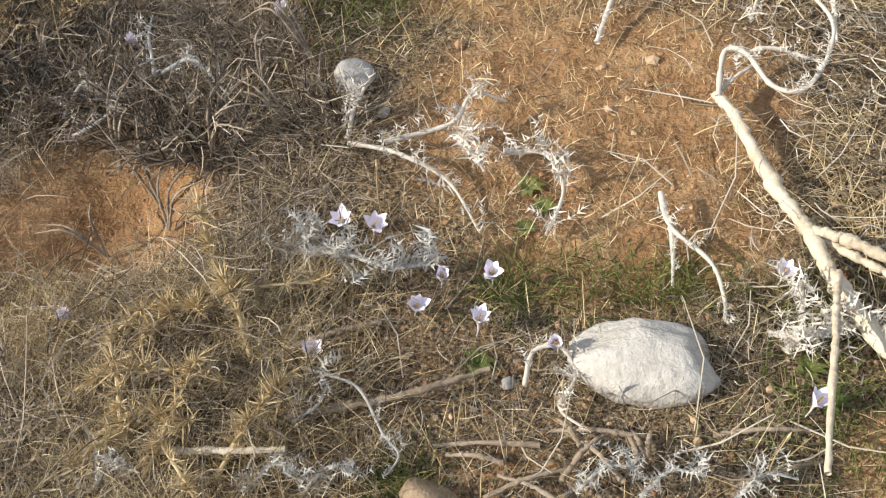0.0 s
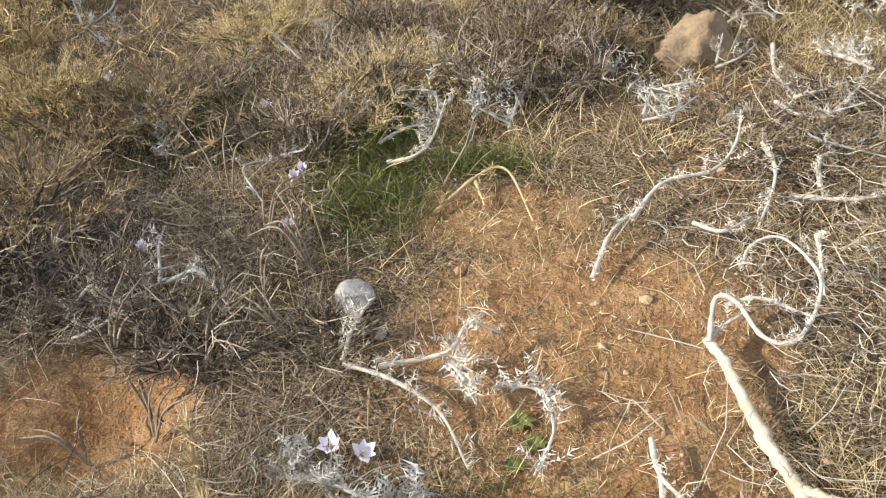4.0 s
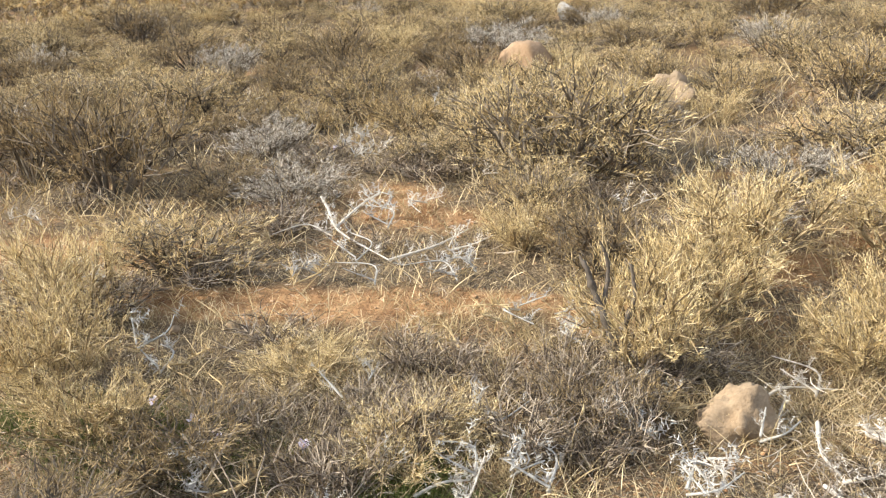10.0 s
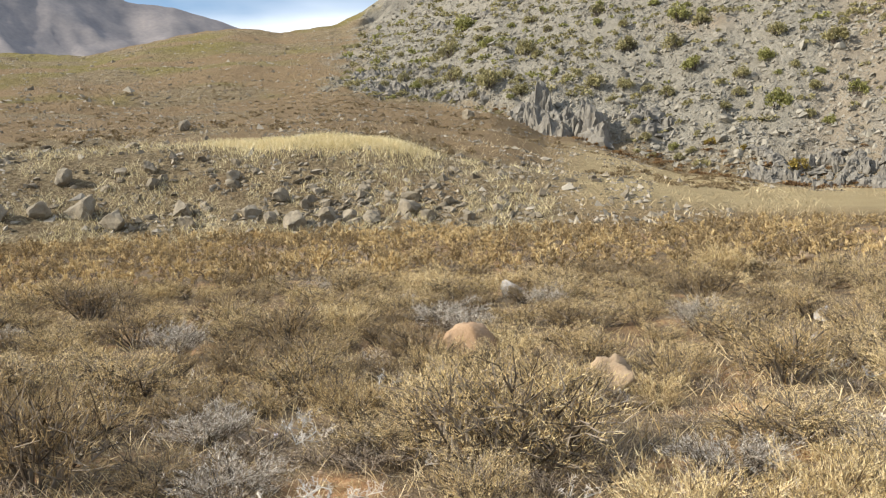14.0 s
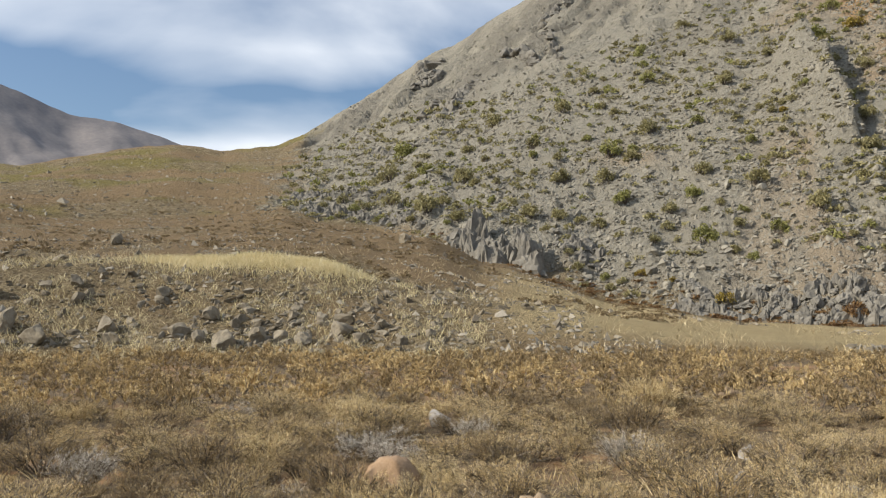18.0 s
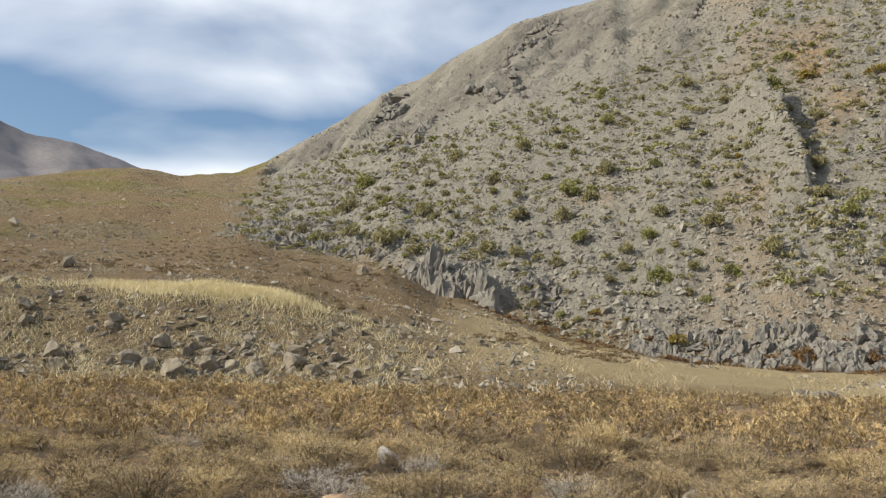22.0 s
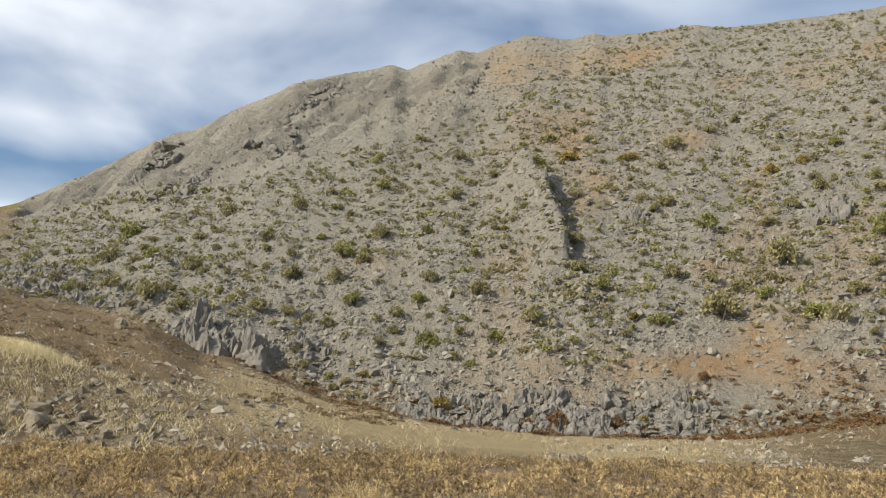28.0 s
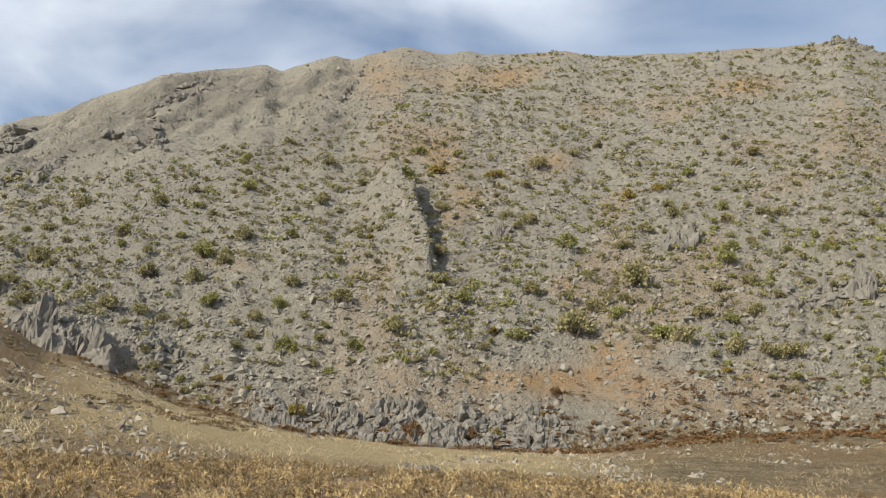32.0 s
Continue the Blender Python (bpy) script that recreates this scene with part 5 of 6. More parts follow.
def tufts(name, label, material, count, x0, x1, y0, y1, per, spread, length, width, seed, lean=0.7):
    rng = np.random.default_rng(seed)
    cx, cy = rng.uniform(x0, x1, count), rng.uniform(y0, y1, count)
    keep = spots(cx, cy, BARE_SPOTS + GREEN_SPOTS) < rng.uniform(0.3, 0.6, count)
    cx, cy = cx[keep], cy[keep]
    size = rng.uniform(0.6, 1.35, len(cx))
    x, y = (np.repeat(c, per) + rng.normal(0, spread, len(c) * per) * np.repeat(size, per) for c in (cx, cy))
    v, f = blades(x, y, length * np.repeat(size, per), width, lean, seed + 1)
    tagged(new(name, mesh_from(name, v, f, material)), label, "grass", kind="stuff")


tufts("scrub_tufts", "fine withered grey-brown grass standing in tufts", scrub_grass, 230, -1.9, -0.45, 0.5, 2.9, 70, 0.035, 0.10, 0.0014, 8261)
tufts("pale_tufts", "pale dry grass tufts in the lit corner", straw, 150, -1.3, -0.35, 0.45, 1.1, 60, 0.035, 0.085, 0.0014, 8263)
tufts("tan_tufts", "tan withered grass tufts beside the dead branch", straw, 120, 0.5, 1.6, 0.9, 2.9, 60, 0.04, 0.08, 0.0014, 8265)
tufts("low_tufts", "low dry grass tufts between the crocuses", scrub_grass, 70, -0.5, 0.6, 0.45, 1.1, 50, 0.03, 0.05, 0.0012, 8267)
tufts("path_tufts", "golden dry grass tufts behind the bare earth", straw, 210, -2.4, 1.7, 2.1, 3.7, 60, 0.05, 0.095, 0.002, 8269, 0.6)
# short stubble on the bare earth
rng = np.random.default_rng(8271)
sx, sy = [], []
for bx, by, rx, ry in BARE_SPOTS:
    if bx < -0.6 and by < 2.3:
        continue
    k = int(min(30000 * rx * ry, 4200) if by < 2.3 else 5000 * rx * ry)
    sx.append(bx + rng.normal(0, rx * 0.75, k))
    sy.append(by + rng.normal(0, ry * 0.75, k))
sx, sy = np.concatenate(sx), np.concatenate(sy)
keep = fbm(sx / 0.12, sy / 0.12, 2, 8272) > -0.25
v, f = blades(sx[keep], sy[keep], 0.017 + 0.006 * np.hypot(sx[keep], sy[keep]), 0.0012 + 0.0004 * sy[keep][:, None], 0.6, 8273)
tagged(new("stubble", mesh_from("stubble", v, f, straw)), "short straw stubble on the bare orange earth", "grass", kind="stuff")
# withered cushions, one by one
CUSHION = []
for k in range(5):
    st, lf = bush_shape(770 + k, 230, 320, 0.03, 0.005, 0.5, 26)
    CUSHION.append((mesh_from("cushion_twigs", *st, greyish), mesh_from("cushion_leaves", *lf, brown_tips if k % 2 else straw)))
rng = np.random.default_rng(772)
for k in range(200):
    if k >= 76:
        a_, r_ = radians(rng.uniform(-37, 45)), math.sqrt(rng.uniform(2.8 ** 2, 9.5 ** 2))
        x_, y_ = r_ * math.sin(a_), r_ * math.cos(a_)
    elif k < 40:
        x_, y_ = rng.uniform(-1.75, -0.5), rng.uniform(0.55, 2.7)
    elif k < 54:
        x_, y_ = rng.uniform(0.55, 1.4), rng.uniform(1.2, 2.6)
    else:
        x_, y_ = rng.uniform(-0.75, 0.22), rng.uniform(2.45, 3.3)
    if float(spots(np.array([x_]), np.array([y_]), BARE_SPOTS + GREEN_SPOTS)[0]) > 0.45:
        continue
    z = float(ground_z(np.array([x_]), np.array([y_]))[0])
    w_ = rng.uniform(0.26, 0.5) * (1.0 if k < 76 else 1.5)
    tall = (1.5 if y_ > 1.35 else 0.8) if k < 40 else 1.5 if 54 <= k < 76 else 1.0
    root = empty("withered_cushion", Matrix.Translation((x_, y_, z - 0.01)) @ Matrix.Rotation(k * 1.3, 4, "Z") @ Matrix.Diagonal((w_, w_, w_ * tall * rng.uniform(0.45, 0.8), 1)),
                 "low withered cushion of thin grey-brown twigs", "dry plant", "withered cushions")
    part("branchwork", CUSHION[k % 5][0], root)
    part("foliage", CUSHION[k % 5][1], root)
# upright straw between the bushes
x, y, r, rng = scatter(8000, 5.5, 18.0, 1.2, 827, -40, 58)
keep = (r < at_az(EDGE_R, np.degrees(np.arctan2(x, y)))) & (rng.random(len(x)) > spots(x, y, BARE_SPOTS) * 0.9) & (fbm(x / 1.2, y / 1.2, 2, 171) > -0.3)
v, f = blades(x[keep], y[keep], 0.15, 0.003 + 0.0006 * r[keep][:, None], 0.55, 828)
tagged(new("field_grass", mesh_from("field_grass", v, f, tips)), "golden dry grass filling the gaps between bushes", "grass", kind="stuff")
x, y, r, rng = scatter(20000, 0.45, 10, 1.05, 830)
keep = rng.random(len(x)) > spots(x, y, BARE_SPOTS) * 0.9
v, f = blades(x[keep], y[keep], 0.055 + 0.014 * r[keep], 0.0012 + 0.0008 * r[keep][:, None], 0.6, 831)
tagged(new("dry_grass_tufts", mesh_from("dry_grass_tufts", v, f, straw)), "thin dry grass standing among the litter", "grass", kind="stuff")
gx, gy = [], []
rng = np.random.default_rng(840)
for sx, sy, rx, ry in GREEN_SPOTS:
    k = int(180 + (46000 if sy > 1.5 else 17000) * rx * ry)
    gx.append(sx + rng.normal(0, rx * 0.6, k))
    gy.append(sy + rng.normal(0, ry * 0.6, k))
gx, gy = np.concatenate(gx), np.concatenate(gy)
v, f = blades(gx, gy, np.where(gy > 1.5, 0.07, 0.05), 0.0021, 0.55, 841)
tagged(new("green_grass", mesh_from("green_grass", v, f, grass_green)), "fresh short green grass in small patches", "grass", kind="stuff")
# crumbs of earth and gravel
x, y, r, rng = scatter(6500, 0.45, 6.5, 1.4, 850)
crumb = varied("crumbs", (0.22, 0.12, 0.06), (0.37, 0.22, 0.115), (0.52, 0.38, 0.25), 30, 0.95, "island", 0, 60, 0.6)
s_ = (rng.gamma(1.6, 0.0016, len(x)) + 0.0015) * (0.75 + 0.22 * r)
rows = np.stack([x, y, ground_z(x, y), s_, s_ * rng.uniform(0.7, 1.2, len(x)), s_ * 0.7, rng.uniform(0, 6.28, len(x)), rng.normal(0, 0.3, len(x))], 1)
v, f = many([rock_shape(860 + k, 1, (1, 1, 1), 4, 0.1) for k in range(5)], rows)
tagged(new("earth_crumbs", mesh_from("earth_crumbs", v, f, crumb)), "crumbs of orange earth and fine gravel", "gravel", kind="stuff")

# ---- stones close by ----
white_stone = varied("white_stone", (0.27, 0.255, 0.235), (0.39, 0.375, 0.35), (0.52, 0.50, 0.475), 9, 0.9, "object", 0.006, 40, 0.1)
big_white = varied("cream_stone", (0.34, 0.315, 0.28), (0.50, 0.475, 0.435), (0.63, 0.605, 0.56), 12, 0.9, "object", 0.008, 55, 0.1)
tan_stone = varied("tan_stone", (0.17, 0.12, 0.075), (0.29, 0.215, 0.14), (0.40, 0.315, 0.215), 8, 0.95, "object", 0.012, 30, 0.1)
pink_stone = varied("pink_stone", (0.20, 0.128, 0.072), (0.31, 0.21, 0.128), (0.41, 0.30, 0.2), 5, 0.95, "object", 0.02, 14, 0.1)


def stone(x, y, size, seed, material, label, level=3, cuts=7, sink=0.3, turn=0.0, jag=0.08, smooth_faces=True, flat=(0.5, 0.85)):
    v, f = rock_shape(seed, level, size, cuts, jag, sink, flat)
    ob = tagged(new("stone", mesh_from("stone", v, f, material, smooth_faces)), label, "stone")
    ob.matrix_basis = Matrix.Translation((x, y, float(ground_z(np.array([x]), np.array([y]))[0]) - 0.003)) @ Matrix.Rotation(radians(turn), 4, "Z")
    return ob


stone(0.125, 0.82, (0.138, 0.084, 0.058), 903, big_white, "large smooth whitish stone lying in the dry grass", 4, 8, 0.3, -8, 0.12, True, (0.74, 0.96))
stone(-0.475, 1.625, (0.056, 0.062, 0.05), 902, white_stone, "small rounded pale stone beside the green grass", 3, 6, 0.3, 10)
stone(0.49, 2.80, (0.13, 0.11, 0.12), 913, tan_stone, "angular sandy-brown stone among dead thistles", 4, 8, 0.35, 25, 0.35, True, (0.62, 0.92))
stone(-0.56, 9.25, (0.29, 0.26, 0.33), 904, pink_stone, "pinkish-brown boulder showing above the bushes", 4, 8, 0.4, 0, 0.15, True, (0.6, 0.9))
stone(0.72, 8.1, (0.26, 0.24, 0.22), 905, tan_stone, "pitted brown boulder among the dry bushes", 4, 8, 0.4, 30, 0.4, True, (0.6, 0.9))
stone(-0.22, 15.0, (0.20, 0.18, 0.25), 906, white_stone, "whitish stone between the dwarf bushes", 3, 8, 0.45)
stone(5.7, 19.5, (0.4, 0.35, 0.22), 907, tan_stone, "pale stone at the edge of the bushes", 3, 8, 0.5)
stone(3.2, 10.3, (0.13, 0.12, 0.1), 908, white_stone, "pale grey stone between dwarf bushes", 3, 8, 0.5)
stone(5.2, 10.9, (0.23, 0.2, 0.17), 911, white_stone, "squarish pale grey stone beside dry bushes", 3, 10, 0.4, 20, 0.15, True, (0.5, 0.8))
stone(-1.78, 13.9, (0.26, 0.2, 0.18), 912, white_stone, "low grey stone sunk between dwarf bushes", 3, 9, 0.4)
stone(3.8, 11.9, (0.2, 0.17, 0.15), 914, white_stone, "small pale stone in the dry scrub", 3, 9, 0.4)
stone(4.0, 9.4, (0.12, 0.11, 0.1), 909, white_stone, "pale grey stone between dwarf bushes", 3, 8, 0.5)
for k, (x_, y_, s_) in enumerate([(-2.75, 4.1, 0.06), (-2.62, 4.25, 0.045), (-2.4, 3.75, 0.04), (-2.2, 3.65, 0.05), (-1.5, 3.5, 0.04), (-0.12, 0.80, 0.018), (-0.4, 1.52, 0.02),
                                  (0.14, 2.62, 0.02), (-0.25, 0.57, 0.06), (-0.1, 0.845, 0.012), (0.55, 2.4, 0.03), (-1.75, 3.45, 0.035), (0.9, 4.4, 0.035)]):
    stone(x_, y_, (s_, s_ * 0.8, s_ * 0.7), 920 + k, tan_stone if k in (0, 2, 3, 4, 8, 9, 11) else white_stone, "small pale stone lying on the orange earth", 2, 7, 0.3, k * 40)

# ---- dead wood and thistles ----
driftwood = varied("bleached_wood", (0.36, 0.29, 0.20), (0.58, 0.50, 0.38), (0.74, 0.67, 0.55), 16, 0.85, "object", 0.004, 90, 0.1)
old_wood = varied("old_wood", (0.13, 0.10, 0.07), (0.28, 0.22, 0.16), (0.42, 0.35, 0.27), 18, 0.9, "object", 0.003, 90, 0.1)
thistle_white = leaf_material("thistle_white", (0.44, 0.40, 0.335), (0.64, 0.595, 0.525), (0.80, 0.765, 0.70), 0.3)
thistle_grey = leaf_material("thistle_grey", (0.30, 0.29, 0.27), (0.47, 0.46, 0.43), (0.64, 0.63, 0.60), 0.35)
thistle_tan = leaf_material("thistle_tan", (0.36, 0.26, 0.13), (0.58, 0.45, 0.25), (0.78, 0.66, 0.43), 0.35)


def bend(points, n):
    """A smooth line through the points: rows of x, y, height over the ground."""
    p = np.array(points, float)
    p[:, 2] += ground_z(p[:, 0], p[:, 1])
    q = np.concatenate([2 * p[:1] - p[1:2], p, 2 * p[-1:] - p[-2:-1]])
    t = np.linspace(0, len(p) - 1.0001, n)
    i = t.astype(int)
    u = (t - i)[:, None]
    a, b, c, d = q[i], q[i + 1], q[i + 2], q[i + 3]
    return 0.5 * (2 * b + (c - a) * u + (2 * a - 5 * b + 4 * c - d) * u ** 2 + (3 * b - a - 3 * c + d) * u ** 3)


def spiny_leaf(seed, lobes=6, curl=1.2):
    """A withered thistle leaf, one unit long, with spines along both edges, curled up."""
    rng = np.random.default_rng(seed)
    v, f = [], []
    rib = []
    for k in range(lobes + 1):
        t = k / lobes
        ang = curl * t
        c = np.array([math.sin(ang) / curl, 0.04 * math.sin(t * 5 + seed), (1 - math.cos(ang)) / curl])
        rib.append(c)
    for k in range(lobes):
        a, b = rib[k], rib[k + 1]
        wd = 0.034 * (1 - 0.5 * k / lobes)
        for s in (-1, 1):
            o = len(v)
            tip = (a + b) / 2 + np.array([0.05 + rng.normal(0, 0.13), s * (0.24 - 0.12 * k / lobes) * rng.uniform(0.15, 1.7), rng.normal(0.08, 0.17)])
            v += [a, b, a + (b - a) * 0.72 + np.array([0, s * wd, 0.01]), tip, a + (b - a) * 0.28 + np.array([0, s * wd, 0.01])]
            f += [[o, o + 1, o + 2, o + 4], [o + 4, o + 2, o + 3, o + 3]] if s > 0 else [[o + 1, o, o + 4, o + 2], [o + 2, o + 4, o + 3, o + 3]]
    v, f = np.array(v), np.array(f)
    # triangles for the spines
    return v, np.concatenate([f[::2][:, [0, 1, 2]], f[::2][:, [0, 2, 3]], f[1::2][:, [0, 1, 2]]])


def spine_tuft(seed):
    """A bundle of straight sharp spines, one unit long."""
    rng = np.random.default_rng(seed)
    d = rng.normal(size=(9, 3)) + np.array([0.9, 0, 0.5])
    d /= np.linalg.norm(d, axis=1, keepdims=True)
    ln = rng.uniform(0.35, 1.0, (9, 1))
    return tubes(np.stack([d * 0, d * ln * 0.5, d * ln], 1), np.array([0.028, 0.018, 0.003])[None] * np.ones((9, 1)), 3)


LEAVES = {}
for nm, mat in (("white", thistle_white), ("grey", thistle_grey), ("tan", thistle_tan)):
    LEAVES[nm] = [mesh_from("spiny_leaf", *(spine_tuft(990 + k) if nm == "tan" else spiny_leaf(950 + k, 7 + k % 3, 0.9 + 0.7 * k)), mat) for k in range(5)]
MATS = {"white": thistle_white, "grey": thistle_grey, "tan": thistle_tan}


def thistle(lines, radius, leaf_n, leaf_len, tone, label, seed, name="dead_thistle"):
    """A dead thistle: bent stems along the lines and spiny leaves along them."""
    rng = np.random.default_rng(seed)
    x0, y0 = lines[0][0][0], lines[0][0][1]
    base = Vector((x0, y0, float(ground_z(np.array([x0]), np.array([y0]))[0])))
    root = empty(name, Matrix.Translation(base), label, "dead plant")
    off = np.array(base)
    total = sum(len(l) for l in lines)
    for l in lines:
        p = bend(l, 7 * len(l)) - off
        w = np.linspace(1, 0.45, len(p)) * radius * (1 + 0.15 * rng.normal(size=len(p)))
        stem = part("stem", mesh_from("stem", *tubes(p[None], w[None], 7), MATS[tone], True), root)
        for _ in range(max(1, round(leaf_n * len(l) / total))):
            i = rng.integers(1, len(p))
            m = Matrix.Translation(p[i]) @ Euler((rng.uniform(-0.9, 0.9), rng.uniform(-1.1, 0.35), rng.uniform(0, 6.28))).to_matrix().to_4x4()
            part("leaf", LEAVES[tone][rng.integers(0, 5)], stem, m=m @ Matrix.Scale(leaf_len * rng.uniform(0.6, 1.4), 4))
    return root


WHITE, GREY, TAN = "bleached white dead thistle with curled spiny leaves", "silver-grey withered thistle with ragged spiny leaves", "straw-coloured spiny thistle stalk, dry and branching"
thistle([[(-0.47, 1.42, 0.02), (-0.35, 1.34, 0.05), (-0.24, 1.27, 0.04), (-0.17, 1.13, 0.02)], [(-0.47, 1.42, 0.03), (-0.455, 1.48, 0.06), (-0.43, 1.53, 0.08)],
         [(-0.38, 1.39, 0.04), (-0.23, 1.40, 0.08), (-0.18, 1.46, 0.1), (-0.11, 1.47, 0.06)]], 0.0065, 50, 0.06, "white", "pale bleached dead thistle lying on the bare earth", 11)
thistle([[(-0.23, 1.40, 0.05), (-0.20, 1.36, 0.06), (-0.16, 1.28, 0.05)], [(-0.12, 1.35, 0.03), (-0.03, 1.32, 0.05), (0.0, 1.22, 0.04), (-0.04, 1.11, 0.03)]], 0.006, 44, 0.07, "white", WHITE, 12)
thistle([[(-0.57, 1.11, 0.03), (-0.45, 1.08, 0.06), (-0.33, 1.03, 0.06), (-0.23, 1.05, 0.05)], [(-0.55, 1.17, 0.03), (-0.47, 1.1, 0.05), (-0.40, 1.01, 0.04)]], 0.007, 60, 0.075, "grey", GREY, 13)
thistle([[(-0.69, 1.02, 0.02), (-0.70, 1.08, 0.1), (-0.715, 1.14, 0.17)], [(-0.70, 1.0, 0.04), (-0.58, 0.99, 0.07), (-0.45, 1.01, 0.06)], [(-0.60, 0.86, 0.03), (-0.62, 0.93, 0.1), (-0.66, 1.0, 0.12)],
         [(-0.84, 0.86, 0.04), (-0.76, 0.93, 0.08), (-0.66, 0.95, 0.08)]], 0.0055, 100, 0.05, "tan", TAN, 14)
thistle([[(-0.86, 0.70, 0.04), (-0.76, 0.72, 0.07), (-0.66, 0.70, 0.08)], [(-0.80, 0.66, 0.02), (-0.80, 0.75, 0.1), (-0.82, 0.83, 0.14)], [(-0.74, 0.70, 0.04), (-0.70, 0.65, 0.07), (-0.64, 0.57, 0.06)],
         [(-0.90, 0.63, 0.04), (-0.82, 0.68, 0.06), (-0.72, 0.75, 0.08)]], 0.006, 100, 0.05, "tan", TAN, 15)
thistle([[(-0.95, 0.78, 0.03), (-0.84, 0.80, 0.09), (-0.72, 0.79, 0.10), (-0.60, 0.78, 0.06)], [(-0.75, 0.62, 0.03), (-0.70, 0.70, 0.09), (-0.66, 0.80, 0.12)], [(-0.62, 0.62, 0.03), (-0.56, 0.70, 0.08), (-0.50, 0.80, 0.07)], [(-0.9, 0.9, 0.03), (-0.8, 0.95, 0.08), (-0.68, 0.93, 0.09)]], 0.0045, 110, 0.05, "tan", TAN, 19)
thistle([[(0.19, 1.19, 0.05), (0.20, 1.10, 0.05), (0.26, 1.01, 0.05), (0.275, 0.94, 0.03), (0.27, 0.89, 0.02)], [(0.20, 1.12, 0.05), (0.198, 1.05, 0.04), (0.19, 0.98, 0.02)]], 0.006, 22, 0.035, "white", WHITE, 16)
thistle([[(0.36, 0.82, 0.03), (0.39, 0.86, 0.05), (0.41, 0.95, 0.06)], [(0.34, 0.86, 0.03), (0.40, 0.84, 0.05), (0.47, 0.86, 0.04), (0.55, 0.84, 0.04)]], 0.007, 60, 0.07, "white", WHITE, 17)
for k, (x_, y_) in enumerate([(-0.80, 0.61), (-0.52, 0.61), (-0.42, 0.60), (0.04, 0.59), (0.14, 0.58), (0.28, 0.57)]):
    thistle([[(x_ - 0.05, y_ - 0.01, 0.02), (x_, y_ + 0.02, 0.05), (x_ + 0.05, y_ + 0.01, 0.05)]], 0.004, 16, 0.05, "grey", "ragged silvery thistle leaves spread on the ground", 20 + k)
thistle([[(-0.49, 0.83, 0.03), (-0.44, 0.80, 0.06), (-0.38, 0.77, 0.06), (-0.33, 0.68, 0.05), (-0.30, 0.64, 0.05), (-0.32, 0.61, 0.04)], [(-0.5, 0.72, 0.03), (-0.45, 0.74, 0.06), (-0.44, 0.79, 0.05)]], 0.004, 14, 0.05, "grey", GREY, 27)
thistle([[(-0.09, 0.78, 0.03), (-0.07, 0.83, 0.06), (-0.02, 0.83, 0.06), (0.0, 0.79, 0.04), (-0.03, 0.73, 0.03), (0.02, 0.68, 0.03)]], 0.005, 16, 0.045, "white", WHITE, 28)
thistle([[(-1.19, 1.56, 0.05), (-1.13, 1.63, 0.09), (-1.06, 1.58, 0.08), (-0.95, 1.66, 0.08)], [(-0.97, 1.66, 0.06), (-0.98, 1.74, 0.13)], [(-0.95, 1.66, 0.07), (-0.86, 1.66, 0.1), (-0.78, 1.59, 0.05)],
         [(-1.15, 1.5, 0.05), (-1.08, 1.52, 0.08), (-1.0, 1.6, 0.07)]], 0.006, 46, 0.055, "grey", GREY, 29)
thistle([[(-0.46, 2.19, 0.04), (-0.38, 2.18, 0.06), (-0.33, 2.24, 0.08), (-0.30, 2.41, 0.1)], [(-0.5, 2.3, 0.03), (-0.42, 2.33, 0.06), (-0.34, 2.36, 0.05)]], 0.006, 26, 0.055, "white", WHITE, 30)
thistle([[(-0.12, 2.40, 0.03), (-0.07, 2.52, 0.05), (-0.06, 2.65, 0.07), (-0.16, 2.67, 0.08)]], 0.006, 16, 0.05, "white", WHITE, 31)
thistle([[(-0.30, 1.98, 0.02), (-0.19, 2.09, 0.05), (-0.11, 2.09, 0.06), (-0.04, 1.91, 0.02)], [(-0.2, 2.08, 0.04), (-0.17, 1.98, 0.03)]], 0.006, 12, 0.045, "tan", "dry arched thistle stalk over bare earth", 32)
thistle([[(0.10, 1.68, 0.03), (0.15, 1.80, 0.06), (0.21, 1.88, 0.07)], [(0.21, 1.88, 0.05), (0.30, 2.00, 0.07), (0.43, 2.04, 0.08), (0.50, 2.12, 0.1), (0.54, 2.27, 0.12)]], 0.007, 26, 0.05, "white", WHITE, 33)
thistle([[(0.58, 2.16, 0.08), (0.59, 2.05, 0.08), (0.57, 1.96, 0.07), (0.51, 1.82, 0.05)], [(0.36, 1.86, 0.04), (0.42, 1.8, 0.06), (0.5, 1.86, 0.05)]], 0.007, 22, 0.05, "white", WHITE, 34)
thistle([[(0.72, 2.73, 0.08), (0.70, 2.58, 0.06), (0.73, 2.48, 0.05)], [(0.67, 2.42, 0.05), (0.71, 2.33, 0.06), (0.78, 2.30, 0.07), (0.92, 2.45, 0.08)], [(0.73, 2.46, 0.04), (0.80, 2.46, 0.06), (0.95, 2.52, 0.06)]], 0.007, 26, 0.05, "white", WHITE, 35)
thistle([[(0.86, 2.70, 0.06), (0.92, 2.60, 0.08), (0.98, 2.55, 0.07)], [(0.90, 2.66, 0.05), (1.0, 2.70, 0.08)]], 0.01, 40, 0.07, "white", WHITE, 36)
thistle([[(0.62, 1.98, 0.04), (0.75, 1.93, 0.06), (0.9, 1.95, 0.05)], [(0.7, 2.0, 0.04), (0.72, 2.1, 0.07), (0.82, 2.14, 0.05)], [(0.78, 1.6, 0.04), (0.84, 1.75, 0.05), (0.85, 1.9, 0.05)]], 0.008, 40, 0.05, "white", WHITE, 37)
